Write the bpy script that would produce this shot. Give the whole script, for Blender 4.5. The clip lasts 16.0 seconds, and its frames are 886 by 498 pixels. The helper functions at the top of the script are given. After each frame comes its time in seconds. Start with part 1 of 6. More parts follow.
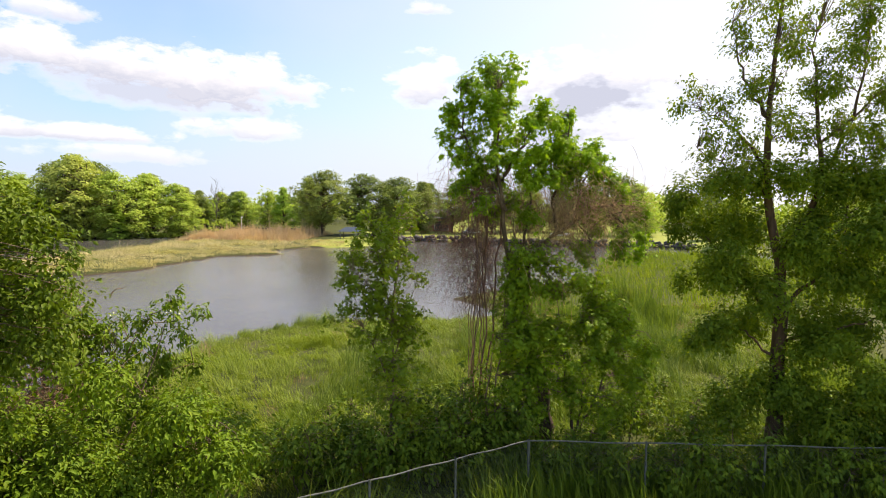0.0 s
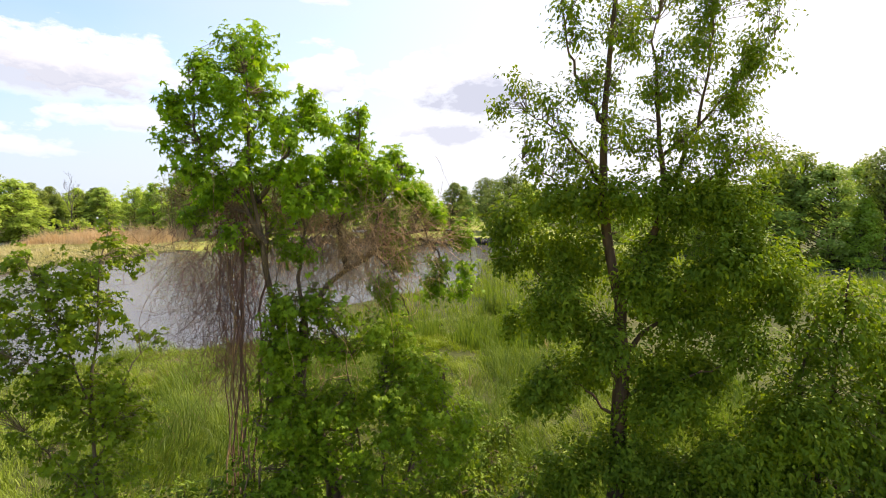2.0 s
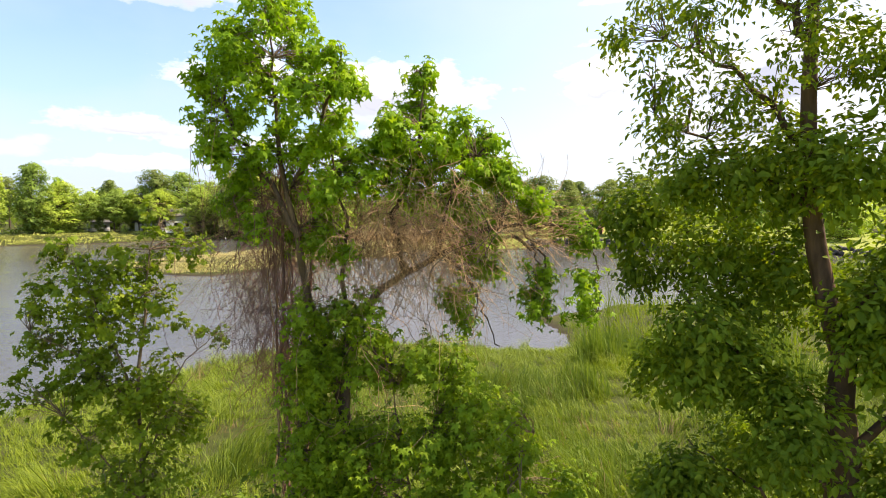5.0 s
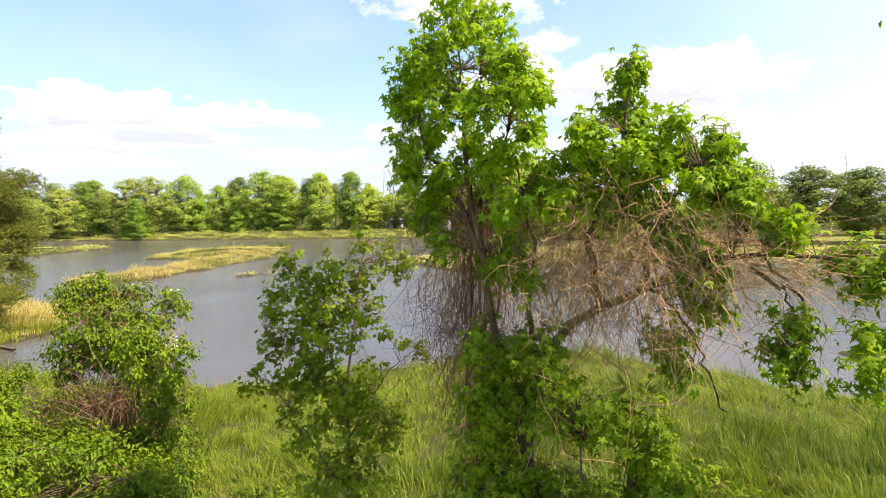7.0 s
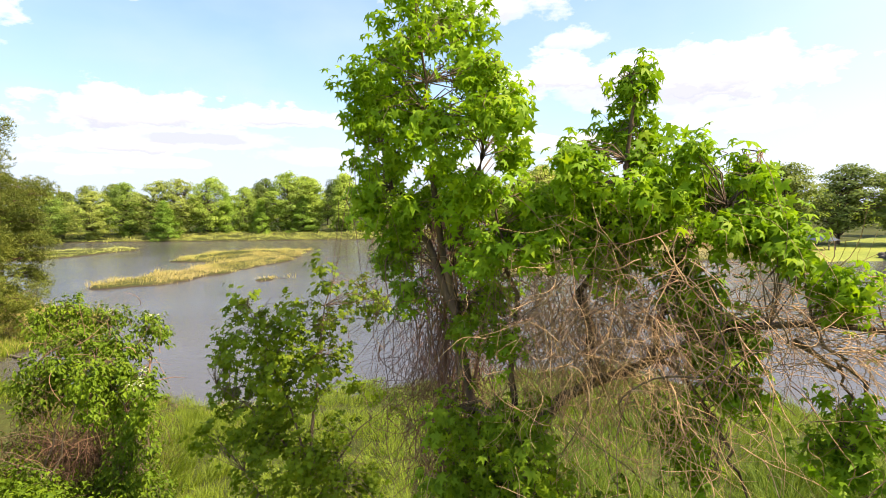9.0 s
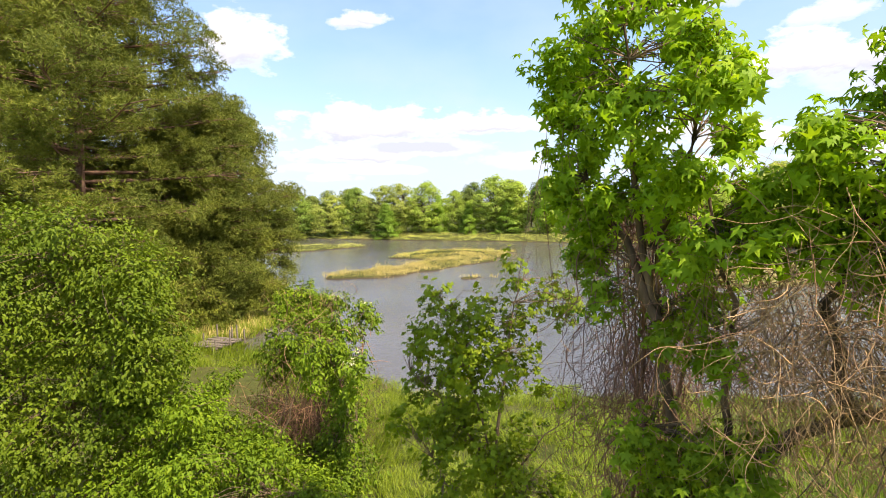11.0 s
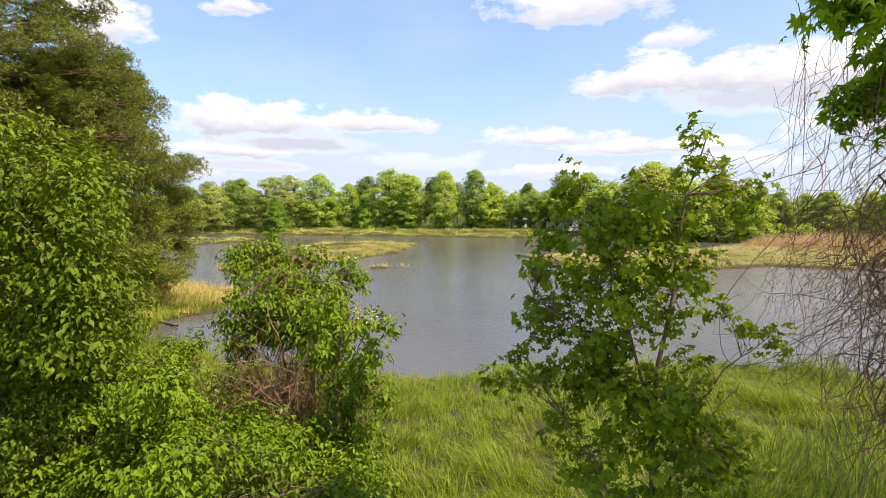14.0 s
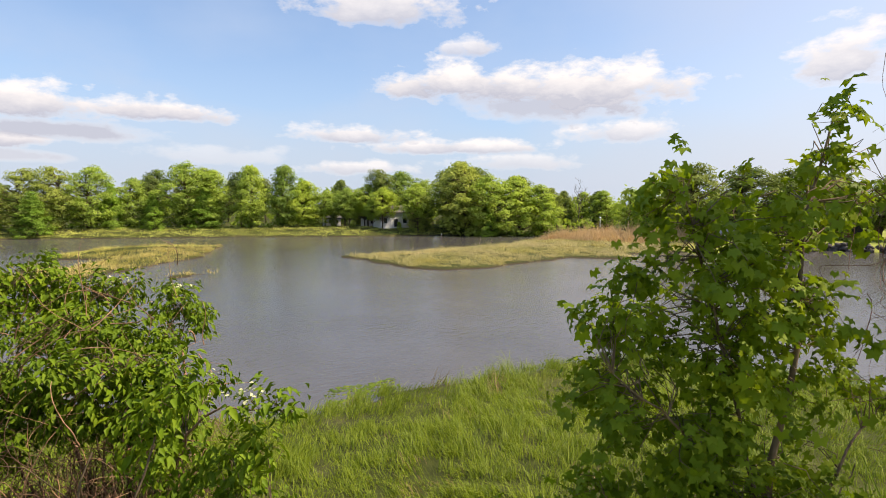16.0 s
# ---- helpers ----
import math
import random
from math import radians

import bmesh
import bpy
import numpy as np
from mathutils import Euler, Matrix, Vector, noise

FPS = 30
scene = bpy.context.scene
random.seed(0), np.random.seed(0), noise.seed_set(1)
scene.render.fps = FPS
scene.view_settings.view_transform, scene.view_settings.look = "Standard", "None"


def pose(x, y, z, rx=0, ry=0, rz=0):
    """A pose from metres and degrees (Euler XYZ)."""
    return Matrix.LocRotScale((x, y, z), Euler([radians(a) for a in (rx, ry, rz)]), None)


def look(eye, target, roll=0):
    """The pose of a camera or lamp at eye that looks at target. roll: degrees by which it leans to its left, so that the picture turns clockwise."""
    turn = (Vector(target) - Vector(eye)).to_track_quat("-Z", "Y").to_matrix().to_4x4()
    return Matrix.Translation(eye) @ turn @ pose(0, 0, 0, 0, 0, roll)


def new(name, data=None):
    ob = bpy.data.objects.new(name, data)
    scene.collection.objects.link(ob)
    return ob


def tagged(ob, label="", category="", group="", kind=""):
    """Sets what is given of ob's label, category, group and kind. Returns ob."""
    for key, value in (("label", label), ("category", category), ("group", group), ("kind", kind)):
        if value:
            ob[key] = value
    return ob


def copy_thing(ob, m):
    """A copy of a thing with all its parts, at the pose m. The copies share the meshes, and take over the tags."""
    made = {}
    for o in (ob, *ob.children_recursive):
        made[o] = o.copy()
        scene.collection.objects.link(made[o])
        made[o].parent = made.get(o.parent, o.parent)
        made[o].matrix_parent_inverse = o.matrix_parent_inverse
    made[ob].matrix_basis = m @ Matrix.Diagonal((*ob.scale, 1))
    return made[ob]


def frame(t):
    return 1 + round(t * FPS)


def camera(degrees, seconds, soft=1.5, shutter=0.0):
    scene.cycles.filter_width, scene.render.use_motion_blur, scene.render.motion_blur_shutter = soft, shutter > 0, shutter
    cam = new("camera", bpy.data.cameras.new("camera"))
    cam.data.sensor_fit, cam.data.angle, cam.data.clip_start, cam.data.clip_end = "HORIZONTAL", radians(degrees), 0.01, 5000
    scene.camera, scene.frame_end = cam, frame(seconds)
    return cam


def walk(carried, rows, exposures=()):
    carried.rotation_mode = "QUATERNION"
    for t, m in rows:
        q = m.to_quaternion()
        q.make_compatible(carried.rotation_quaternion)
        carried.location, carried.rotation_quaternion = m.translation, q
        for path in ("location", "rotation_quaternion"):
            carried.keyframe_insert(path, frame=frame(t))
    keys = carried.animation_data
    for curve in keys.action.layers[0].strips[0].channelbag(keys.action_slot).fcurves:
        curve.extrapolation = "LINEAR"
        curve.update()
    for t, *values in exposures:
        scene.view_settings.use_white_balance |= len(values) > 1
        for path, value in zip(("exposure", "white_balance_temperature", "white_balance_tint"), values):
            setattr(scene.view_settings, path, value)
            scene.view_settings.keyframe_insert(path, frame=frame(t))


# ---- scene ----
cam = camera(78.7, 16.0, soft=1.0)
PATH = [
    (0, (0.08, -0.628, 6.232), (-0.116, 1.357, 6.083), 0.5),
    (0.5, (0.619, -0.005, 6.328), (0.591, 1.989, 6.168), 0.6),
    (1, (1.239, 0.867, 6.385), (1.314, 2.859, 6.224), 0.6),
    (1.5, (2.047, 1.792, 6.588), (2.169, 3.783, 6.436), 0.5),
    (2, (2.56, 2.892, 6.891), (2.726, 4.878, 6.728), 0.4),
    (2.5, (2.913, 3.918, 7.135), (3.035, 5.908, 6.969), 0.3),
    (3, (3.395, 4.662, 7.14), (3.265, 6.652, 6.979), 0.1),
    (3.5, (3.905, 5.129, 7.049), (3.581, 7.096, 6.89), -0.0),
    (6, (5.788, 6.656, 6.512), (4.618, 8.271, 6.357), -0.1),
    (6.5, (5.827, 7.009, 6.668), (4.445, 8.446, 6.512), -0.2),
    (7, (5.596, 7.459, 6.919), (4.038, 8.703, 6.761), -0.2),
    (7.5, (5.337, 7.897, 7.122), (3.707, 9.044, 6.963), -0.3),
    (8, (5.133, 8.244, 7.205), (3.475, 9.351, 7.046), -0.4),
    (8.5, (4.992, 8.589, 7.321), (3.324, 9.68, 7.161), -0.3),
    (9, (4.961, 8.861, 7.394), (3.344, 10.025, 7.232), -0.4),
    (9.5, (4.978, 9.161, 7.398), (3.135, 9.922, 7.245), -0.6),
    (10, (4.922, 9.187, 7.309), (3.012, 9.762, 7.16), -0.6),
    (12.3, (4.368, 8.507, 7.247), (2.427, 8.966, 7.1), 0.1),
    (12.5, (4.266, 8.203, 7.131), (2.331, 8.689, 6.981), 0.1),
    (13, (3.734, 7.479, 6.704), (1.837, 8.096, 6.555), 0.1),
    (13.5, (2.802, 7.204, 6.182), (0.968, 7.988, 6.035), 0.3),
    (14, (1.691, 7.193, 5.81), (-0.093, 8.085, 5.663), 0.4),
    (14.5, (0.884, 6.992, 5.546), (-0.858, 7.964, 5.403), 0.4),
    (15, (0.066, 6.99, 5.592), (-1.472, 8.26, 5.444), 0.4),
    (15.5, (-0.775, 7.256, 5.741), (-2.189, 8.663, 5.588), 0.3),
    (16, (-1.459, 7.467, 5.934), (-2.827, 8.917, 5.78), 0.2),
]
walk(cam, [(t, look(e, a, r)) for t, e, a, r in PATH], [(t, e, 7350 if t < 5 else 7420, 20.5) for t, e in ((0.0, 0.72), (1.5, 0.82), (3.5, 0.80), (6.0, 1.02), (10.0, 0.99), (12.5, 0.92), (14.0, 0.71), (16.0, 0.44))])

# ---------------------------------------------------------------- world, sun, exposure
SUN_AZ, SUN_EL = 52.0, 52.0          # degrees to the right of +y, above the horizon


def sun_way():
    a, e = radians(SUN_AZ), radians(SUN_EL)
    return Vector((math.sin(a) * math.cos(e), math.cos(a) * math.cos(e), math.sin(e)))


# clouds: azimuth, elevation, half width, half height (degrees), thickness
CLOUDS = [
    (-86.0, 8.2, 6.0, 2.7, 1.0), (-80.5, 8.3, 6.6, 2.3, 1.0), (-70.5, 8.6, 6.6, 1.5, 1.0),
    (-84.1, 5.4, 7.8, 1.1, 1.0), (-52.9, 7.2, 7.2, 1.3, 0.9), (-45.1, 12.2, 5.4, 2.1, 1.0),
    (-37.9, 12.0, 9.6, 2.7, 1.0), (-28.7, 11.4, 10.8, 3.6, 1.0), (-83.8, 18.6, 2.7, 1.0, 0.9),
    (-49.7, 19.4, 9.0, 3.0, 0.9), (-53.0, 3.9, 6.5, 1.0, 0.75), (-36.0, 4.6, 8.0, 1.3, 0.6), (-42.3, 15.9, 1.8, 1.0, 0.7), (-65.9, 4.8, 8.4, 1.3, 0.35),
    (-95.8, 15.5, 4.5, 3.6, 1.0), (-84.8, 18.3, 3.0, 1.0, 0.9), (-86.6, 3.2, 3.6, 0.7, 0.7),
]
CLOUDS_B = [
    (-42.2, 12.4, 6.6, 2.7, 1.0), (-36.2, 11.6, 5.4, 2.4, 1.0), (-27.3, 10.6, 8.4, 3.3, 1.0),
    (-42.1, 6.1, 11.4, 1.2, 0.9), (-25.3, 7.3, 5.4, 1.8, 0.8), (11.1, 12.3, 13.2, 3.6, 0.9),
    (-7.3, 19.5, 2.4, 0.8, 0.7), (-39.8, 15.9, 2.4, 1.5, 0.8), (11.3, 7.4, 3.6, 1.5, 0.8),
    (-7.2, 12.1, 4.2, 3.6, 0.9), (-38.4, 11.8, 7.8, 2.4, 0.9), (7.8, 12.0, 10.8, 3.6, 0.9),
    (2.1, 7.7, 4.2, 1.8, 0.9), (40.0, 22.0, 22.0, 9.0, 0.9), (120.0, 20.0, 30.0, 6.0, 0.9),
    (170.0, 25.0, 25.0, 8.0, 0.9), (-150.0, 18.0, 20.0, 5.0, 0.9),
]

# grey-lavender undersides
CLOUDS_GREY = [(8.5, 11.0, 9.5, 2.9, 1.0), (6.0, 7.2, 7.5, 1.7, 0.9), (-33.5, 10.2, 9.0, 1.7, 0.85), (-39.0, 11.2, 5.0, 1.3, 0.6), (-79.0, 6.5, 9.0, 1.1, 0.9), (-84.0, 4.2, 8.0, 0.7, 0.7),
               (-29.0, 9.8, 7.0, 1.4, 0.6)]


def build_world():
    w = bpy.data.worlds.new("daylight")
    scene.world = w
    w.use_nodes = True
    nt = w.node_tree
    nt.nodes.clear()
    N, L = nt.nodes.new, nt.links.new

    def math_node(op, a, b=None, c=None, clamp=False):
        n = N("ShaderNodeMath")
        n.operation, n.use_clamp = op, clamp
        for i, v in enumerate((a, b, c)):
            if v is None:
                continue
            if isinstance(v, (int, float)):
                n.inputs[i].default_value = v
            else:
                L(v, n.inputs[i])
        return n.outputs[0]

    sky = N("ShaderNodeTexSky")
    sky.sky_type, sky.sun_disc = "NISHITA", False
    sky.sun_elevation, sky.sun_rotation = radians(SUN_EL), radians(SUN_AZ)
    sky.air_density, sky.dust_density, sky.ozone_density = 1.0, 1.6, 1.2
    co = N("ShaderNodeTexCoord")
    sep = N("ShaderNodeSeparateXYZ")
    L(co.outputs["Generated"], sep.inputs[0])
    az = math_node("MULTIPLY", math_node("ARCTAN2", sep.outputs[0], sep.outputs[1]), 57.2958)
    el = math_node("MULTIPLY", math_node("ARCSINE", sep.outputs[2]), 57.2958)
    com = N("ShaderNodeCombineXYZ")
    L(math_node("MULTIPLY", az, 0.5), com.inputs[0])
    L(el, com.inputs[1])
    ns = N("ShaderNodeTexNoise")
    ns.inputs["Scale"].default_value, ns.inputs["Detail"].default_value, ns.inputs["Roughness"].default_value = 0.55, 8.0, 0.6
    L(com.outputs[0], ns.inputs["Vector"])
    rough = math_node("MULTIPLY", math_node("SUBTRACT", ns.outputs["Fac"], 0.5), 2.6)
    total, shade = None, None
    for a0, e0, ra, re, thick in CLOUDS + CLOUDS_B:
        u = math_node("DIVIDE", math_node("SUBTRACT", az, a0), ra)
        v = math_node("DIVIDE", math_node("SUBTRACT", el, e0), re)
        # flat base: the lower half is squeezed
        v2 = math_node("MAXIMUM", v, math_node("MULTIPLY", v, -1.7))
        d = math_node("SQRT", math_node("ADD", math_node("MULTIPLY", u, u), math_node("MULTIPLY", v2, v2)))
        m = math_node("MULTIPLY", math_node("MULTIPLY_ADD", math_node("ADD", math_node("SUBTRACT", 1.0, d), rough), 1.9, 0.0, clamp=True), thick)
        low = math_node("MULTIPLY", math_node("MULTIPLY_ADD", math_node("ADD", v, math_node("MULTIPLY", rough, 0.5)), -1.1, 0.58, clamp=True), m)
        total = m if total is None else math_node("MAXIMUM", total, m)
        shade = low if shade is None else math_node("MAXIMUM", shade, low)
    for a0, e0, ra, re, thick in CLOUDS_GREY:
        u = math_node("DIVIDE", math_node("SUBTRACT", az, a0), ra)
        v = math_node("DIVIDE", math_node("SUBTRACT", el, e0), re)
        d = math_node("SQRT", math_node("ADD", math_node("MULTIPLY", u, u), math_node("MULTIPLY", v, v)))
        m = math_node("MULTIPLY", math_node("MULTIPLY_ADD", math_node("ADD", math_node("SUBTRACT", 1.0, d), math_node("MULTIPLY", rough, 0.6)), 1.7, 0.0, clamp=True), thick)
        total = math_node("MAXIMUM", total, m)
        shade = math_node("MAXIMUM", shade, math_node("MULTIPLY", m, 0.95))
    veil = N("ShaderNodeTexNoise")
    veil.inputs["Scale"].default_value, veil.inputs["Detail"].default_value = 0.13, 5.0
    L(com.outputs[0], veil.inputs["Vector"])
    haze = math_node("MULTIPLY_ADD", math_node("SUBTRACT", veil.outputs["Fac"], 0.45), 1.6, 0.38, clamp=True)
    lowhaze = math_node("MULTIPLY_ADD", el, -0.045, 0.95, clamp=True)
    side = math_node("MULTIPLY_ADD", math_node("ABSOLUTE", math_node("SUBTRACT", az, 50.0)), -0.012, 1.02, clamp=True)
    cover = math_node("MAXIMUM", math_node("MULTIPLY", haze, 0.7), math_node("MULTIPLY", lowhaze, 0.8))
    scaled = N("ShaderNodeMix")
    scaled.data_type, scaled.blend_type = "RGBA", "MULTIPLY"
    scaled.inputs[0].default_value = 1.0
    L(sky.outputs[0], scaled.inputs[6])
    scaled.inputs[7].default_value = (0.109, 0.143, 0.165, 1)
    thin = N("ShaderNodeMix")
    thin.data_type = "RGBA"
    L(cover, thin.inputs[0])
    L(scaled.outputs[2], thin.inputs[6])
    thin.inputs[7].default_value = (0.35, 0.50, 0.71, 1)
    glare = N("ShaderNodeMix")
    glare.data_type = "RGBA"
    L(math_node("MULTIPLY", side, 0.85), glare.inputs[0])
    low = N("ShaderNodeMix")
    low.data_type = "RGBA"
    L(math_node("MULTIPLY_ADD", math_node("ADD", el, math_node("MULTIPLY", veil.outputs["Fac"], -14.0)), -0.08, 0.35, clamp=True), low.inputs[0])
    L(thin.outputs[2], low.inputs[6])
    low.inputs[7].default_value = (0.42, 0.53, 0.66, 1)
    L(low.outputs[2], glare.inputs[6])
    glare.inputs[7].default_value = (0.68, 0.71, 0.76, 1)
    tone = N("ShaderNodeMix")
    tone.data_type = "RGBA"
    L(shade, tone.inputs[0])
    tone.inputs[6].default_value = (0.725, 0.775, 0.80, 1)
    tone.inputs[7].default_value = (0.345, 0.41, 0.525, 1)
    final = N("ShaderNodeMix")
    final.data_type = "RGBA"
    L(total, final.inputs[0])
    L(glare.outputs[2], final.inputs[6])
    L(tone.outputs[2], final.inputs[7])
    bg = N("ShaderNodeBackground")
    L(final.outputs[2], bg.inputs[0])
    bg.inputs[1].default_value = 1.0
    out = N("ShaderNodeOutputWorld")
    L(bg.outputs[0], out.inputs[0])


build_world()
sun_data = bpy.data.lights.new("sun", "SUN")
sun_data.energy, sun_data.angle, sun_data.color = 5.0, radians(0.55), (1.0, 0.93, 0.78)
sun = new("sun", sun_data)
sun.matrix_world = look(sun_way() * 60, (0, 0, 0))


# ---------------------------------------------------------------- materials
def node_mat(name, rough=0.6, spec=0.3):
    m = bpy.data.materials.new(name)
    m.use_nodes = True
    b = m.node_tree.nodes["Principled BSDF"]
    b.inputs["Roughness"].default_value = rough
    b.inputs["Specular IOR Level"].default_value = spec
    return m, m.node_tree, b


def ramp(nt, fac, stops):
    r = nt.nodes.new("ShaderNodeValToRGB")
    while len(r.color_ramp.elements) < len(stops):
        r.color_ramp.elements.new(0.5)
    for e, (p, c) in zip(r.color_ramp.elements, stops):
        e.position, e.color = p, (*c, 1)
    nt.links.new(fac, r.inputs[0])
    return r.outputs[0]


def noise_out(nt, scale, detail=4.0, rough=0.55, coord="Object", stretch=None):
    co = nt.nodes.new("ShaderNodeTexCoord")
    n = nt.nodes.new("ShaderNodeTexNoise")
    n.inputs["Scale"].default_value, n.inputs["Detail"].default_value, n.inputs["Roughness"].default_value = scale, detail, rough
    src = co.outputs[coord]
    if stretch:
        mp = nt.nodes.new("ShaderNodeMapping")
        mp.inputs["Scale"].default_value = stretch
        nt.links.new(src, mp.inputs[0])
        src = mp.outputs[0]
    nt.links.new(src, n.inputs["Vector"])
    return n.outputs["Fac"]


def mix_col(nt, fac, a, b, mode="MIX"):
    n = nt.nodes.new("ShaderNodeMix")
    n.data_type, n.blend_type = "RGBA", mode
    for i, v in ((0, fac), (6, a), (7, b)):
        if isinstance(v, (int, float)):
            n.inputs[i].default_value = v
        elif isinstance(v, tuple):
            n.inputs[i].default_value = (*v, 1)
        else:
            nt.links.new(v, n.inputs[i])
    return n.outputs[2]


def bump(nt, b, height, strength=0.4, dist=0.02):
    n = nt.nodes.new("ShaderNodeBump")
    n.inputs["Strength"].default_value, n.inputs["Distance"].default_value = strength, dist
    nt.links.new(height, n.inputs["Height"])
    nt.links.new(n.outputs[0], b.inputs["Normal"])


def leaf_mat(name, dark, mid, light, through_col, trans=0.38, rough=0.55, patch=0.7, spec=0.12, by_tree=False):
    """Leaf: colour by leaf and by patch of the crown, with light passing through."""
    m, nt, b = node_mat(name, rough, spec)
    geo = nt.nodes.new("ShaderNodeNewGeometry")
    col = ramp(nt, geo.outputs["Random Per Island"], [(0.0, dark), (0.5, mid), (0.93, tuple(0.4 * a + 0.6 * c for a, c in zip(mid, light))), (1.0, light)])
    big = noise_out(nt, patch, 3.0)
    tone = ramp(nt, big, [(0.3, (0.72, 0.75, 0.8)), (0.7, (1.25, 1.18, 0.95))])
    col = mix_col(nt, 1.0, col, tone, "MULTIPLY")
    if by_tree:
        info = nt.nodes.new("ShaderNodeObjectInfo")
        col = mix_col(nt, 1.0, col, ramp(nt, info.outputs["Random"], [(0.0, (0.62, 0.7, 0.8)), (0.5, (1.0, 1.0, 1.0)), (1.0, (1.2, 1.14, 1.0))]), "MULTIPLY")
    nt.links.new(col, b.inputs["Base Color"])
    tr = nt.nodes.new("ShaderNodeBsdfTranslucent")
    nt.links.new(mix_col(nt, 1.0, col, through_col, "MULTIPLY"), tr.inputs[0])
    mix = nt.nodes.new("ShaderNodeMixShader")
    mix.inputs[0].default_value = trans * 0.72
    nt.links.new(b.outputs[0], mix.inputs[1])
    nt.links.new(tr.outputs[0], mix.inputs[2])
    nt.links.new(mix.outputs[0], nt.nodes["Material Output"].inputs[0])
    return m


def bark_mat(name, dark, light, scale=9.0, rough=0.9):
    m, nt, b = node_mat(name, rough, 0.15)
    n1 = noise_out(nt, scale, 6.0, 0.65, stretch=(1, 1, 0.22))
    n2 = noise_out(nt, scale * 0.16, 2.0)
    col = ramp(nt, n1, [(0.3, dark), (0.68, light)])
    col = mix_col(nt, 1.0, col, ramp(nt, n2, [(0.3, (0.7, 0.7, 0.72)), (0.7, (1.2, 1.15, 1.05))]), "MULTIPLY")
    nt.links.new(col, b.inputs["Base Color"])
    bump(nt, b, n1, 0.7, 0.03)
    return m


def plain_mat(name, col, rough=0.6, metal=0.0, vary=0.15, scale=6.0):
    m, nt, b = node_mat(name, rough)
    b.inputs["Metallic"].default_value = metal
    n = noise_out(nt, scale, 5.0)
    lo, hi = tuple(c * (1 - vary) for c in col), tuple(min(1, c * (1 + vary)) for c in col)
    nt.links.new(ramp(nt, n, [(0.3, lo), (0.7, hi)]), b.inputs["Base Color"])
    return m


GUM = leaf_mat("sweetgum_leaf", (0.140, 0.265, 0.016), (0.182, 0.330, 0.020), (0.280, 0.410, 0.026), (1.6, 1.6, 0.8), 0.5)
MAPLE = leaf_mat("maple_leaf", (0.127, 0.199, 0.015), (0.158, 0.240, 0.017), (0.221, 0.283, 0.021), (1.6, 1.6, 0.8), 0.44)
OAK = leaf_mat("oak_leaf", (0.107, 0.175, 0.016), (0.140, 0.217, 0.020), (0.216, 0.264, 0.022), (1.7, 1.7, 0.7), 0.45)
PRIVET = leaf_mat("privet_leaf", (0.086, 0.139, 0.012), (0.105, 0.166, 0.013), (0.138, 0.192, 0.017), (1.5, 1.5, 0.8), 0.34, 0.5)
SHRUB = leaf_mat("shrub_leaf", (0.091, 0.161, 0.011), (0.113, 0.197, 0.012), (0.157, 0.228, 0.014), (1.6, 1.5, 0.8), 0.3)
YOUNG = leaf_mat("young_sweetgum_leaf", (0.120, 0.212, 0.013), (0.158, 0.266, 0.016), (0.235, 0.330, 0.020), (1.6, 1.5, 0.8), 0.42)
UNDER = leaf_mat("undergrowth_leaf", (0.064, 0.112, 0.013), (0.114, 0.192, 0.017), (0.207, 0.280, 0.026), (1.6, 1.5, 0.8), 0.35)
NEEDLE = leaf_mat("pine_needle", (0.084, 0.118, 0.021), (0.142, 0.184, 0.032), (0.231, 0.247, 0.048), (1.3, 1.2, 0.8), 0.2, 0.55, 0.3)
# far leaves: distance haze is mixed into these colours, paler and with more blue
FAR_A = leaf_mat("hazed_far_leaf_green", (0.259, 0.369, 0.068), (0.330, 0.446, 0.088), (0.424, 0.526, 0.116), (1.4, 1.4, 0.8), 0.52, 0.6, 0.9, 0.08, by_tree=True)
FAR_B = leaf_mat("hazed_far_leaf_dark", (0.143, 0.204, 0.057), (0.193, 0.253, 0.072), (0.264, 0.325, 0.095), (1.4, 1.4, 0.8), 0.45, 0.6, 0.9, 0.08, by_tree=True)
FAR_C = leaf_mat("hazed_far_leaf_olive", (0.264, 0.330, 0.079), (0.336, 0.407, 0.101), (0.424, 0.484, 0.132), (1.3, 1.3, 0.8), 0.5, 0.6, 0.9, 0.08, by_tree=True)
FAR_D = leaf_mat("hazed_far_leaf_bright", (0.204, 0.347, 0.046), (0.264, 0.413, 0.061), (0.341, 0.484, 0.081), (1.4, 1.4, 0.8), 0.52, 0.6, 0.9, 0.08, by_tree=True)
BARK = bark_mat("bark_brown", (0.052, 0.037, 0.027), (0.17, 0.122, 0.086))
BARK_RED = bark_mat("bark_reddish", (0.06, 0.04, 0.028), (0.17, 0.105, 0.07), 7.0)
BARK_PINE = bark_mat("pine_bark", (0.07, 0.045, 0.035), (0.24, 0.15, 0.11), 5.0)
TWIG = bark_mat("twig_grey_brown", (0.085, 0.06, 0.042), (0.24, 0.18, 0.125), 14.0)
VINE = bark_mat("dead_vine", (0.115, 0.062, 0.052), (0.28, 0.16, 0.125), 12.0)
DEAD = bark_mat("dead_twig_brown", (0.17, 0.098, 0.058), (0.43, 0.265, 0.165), 12.0)
DRY = bark_mat("dry_straw_vine", (0.28, 0.17, 0.09), (0.56, 0.39, 0.23), 10.0)


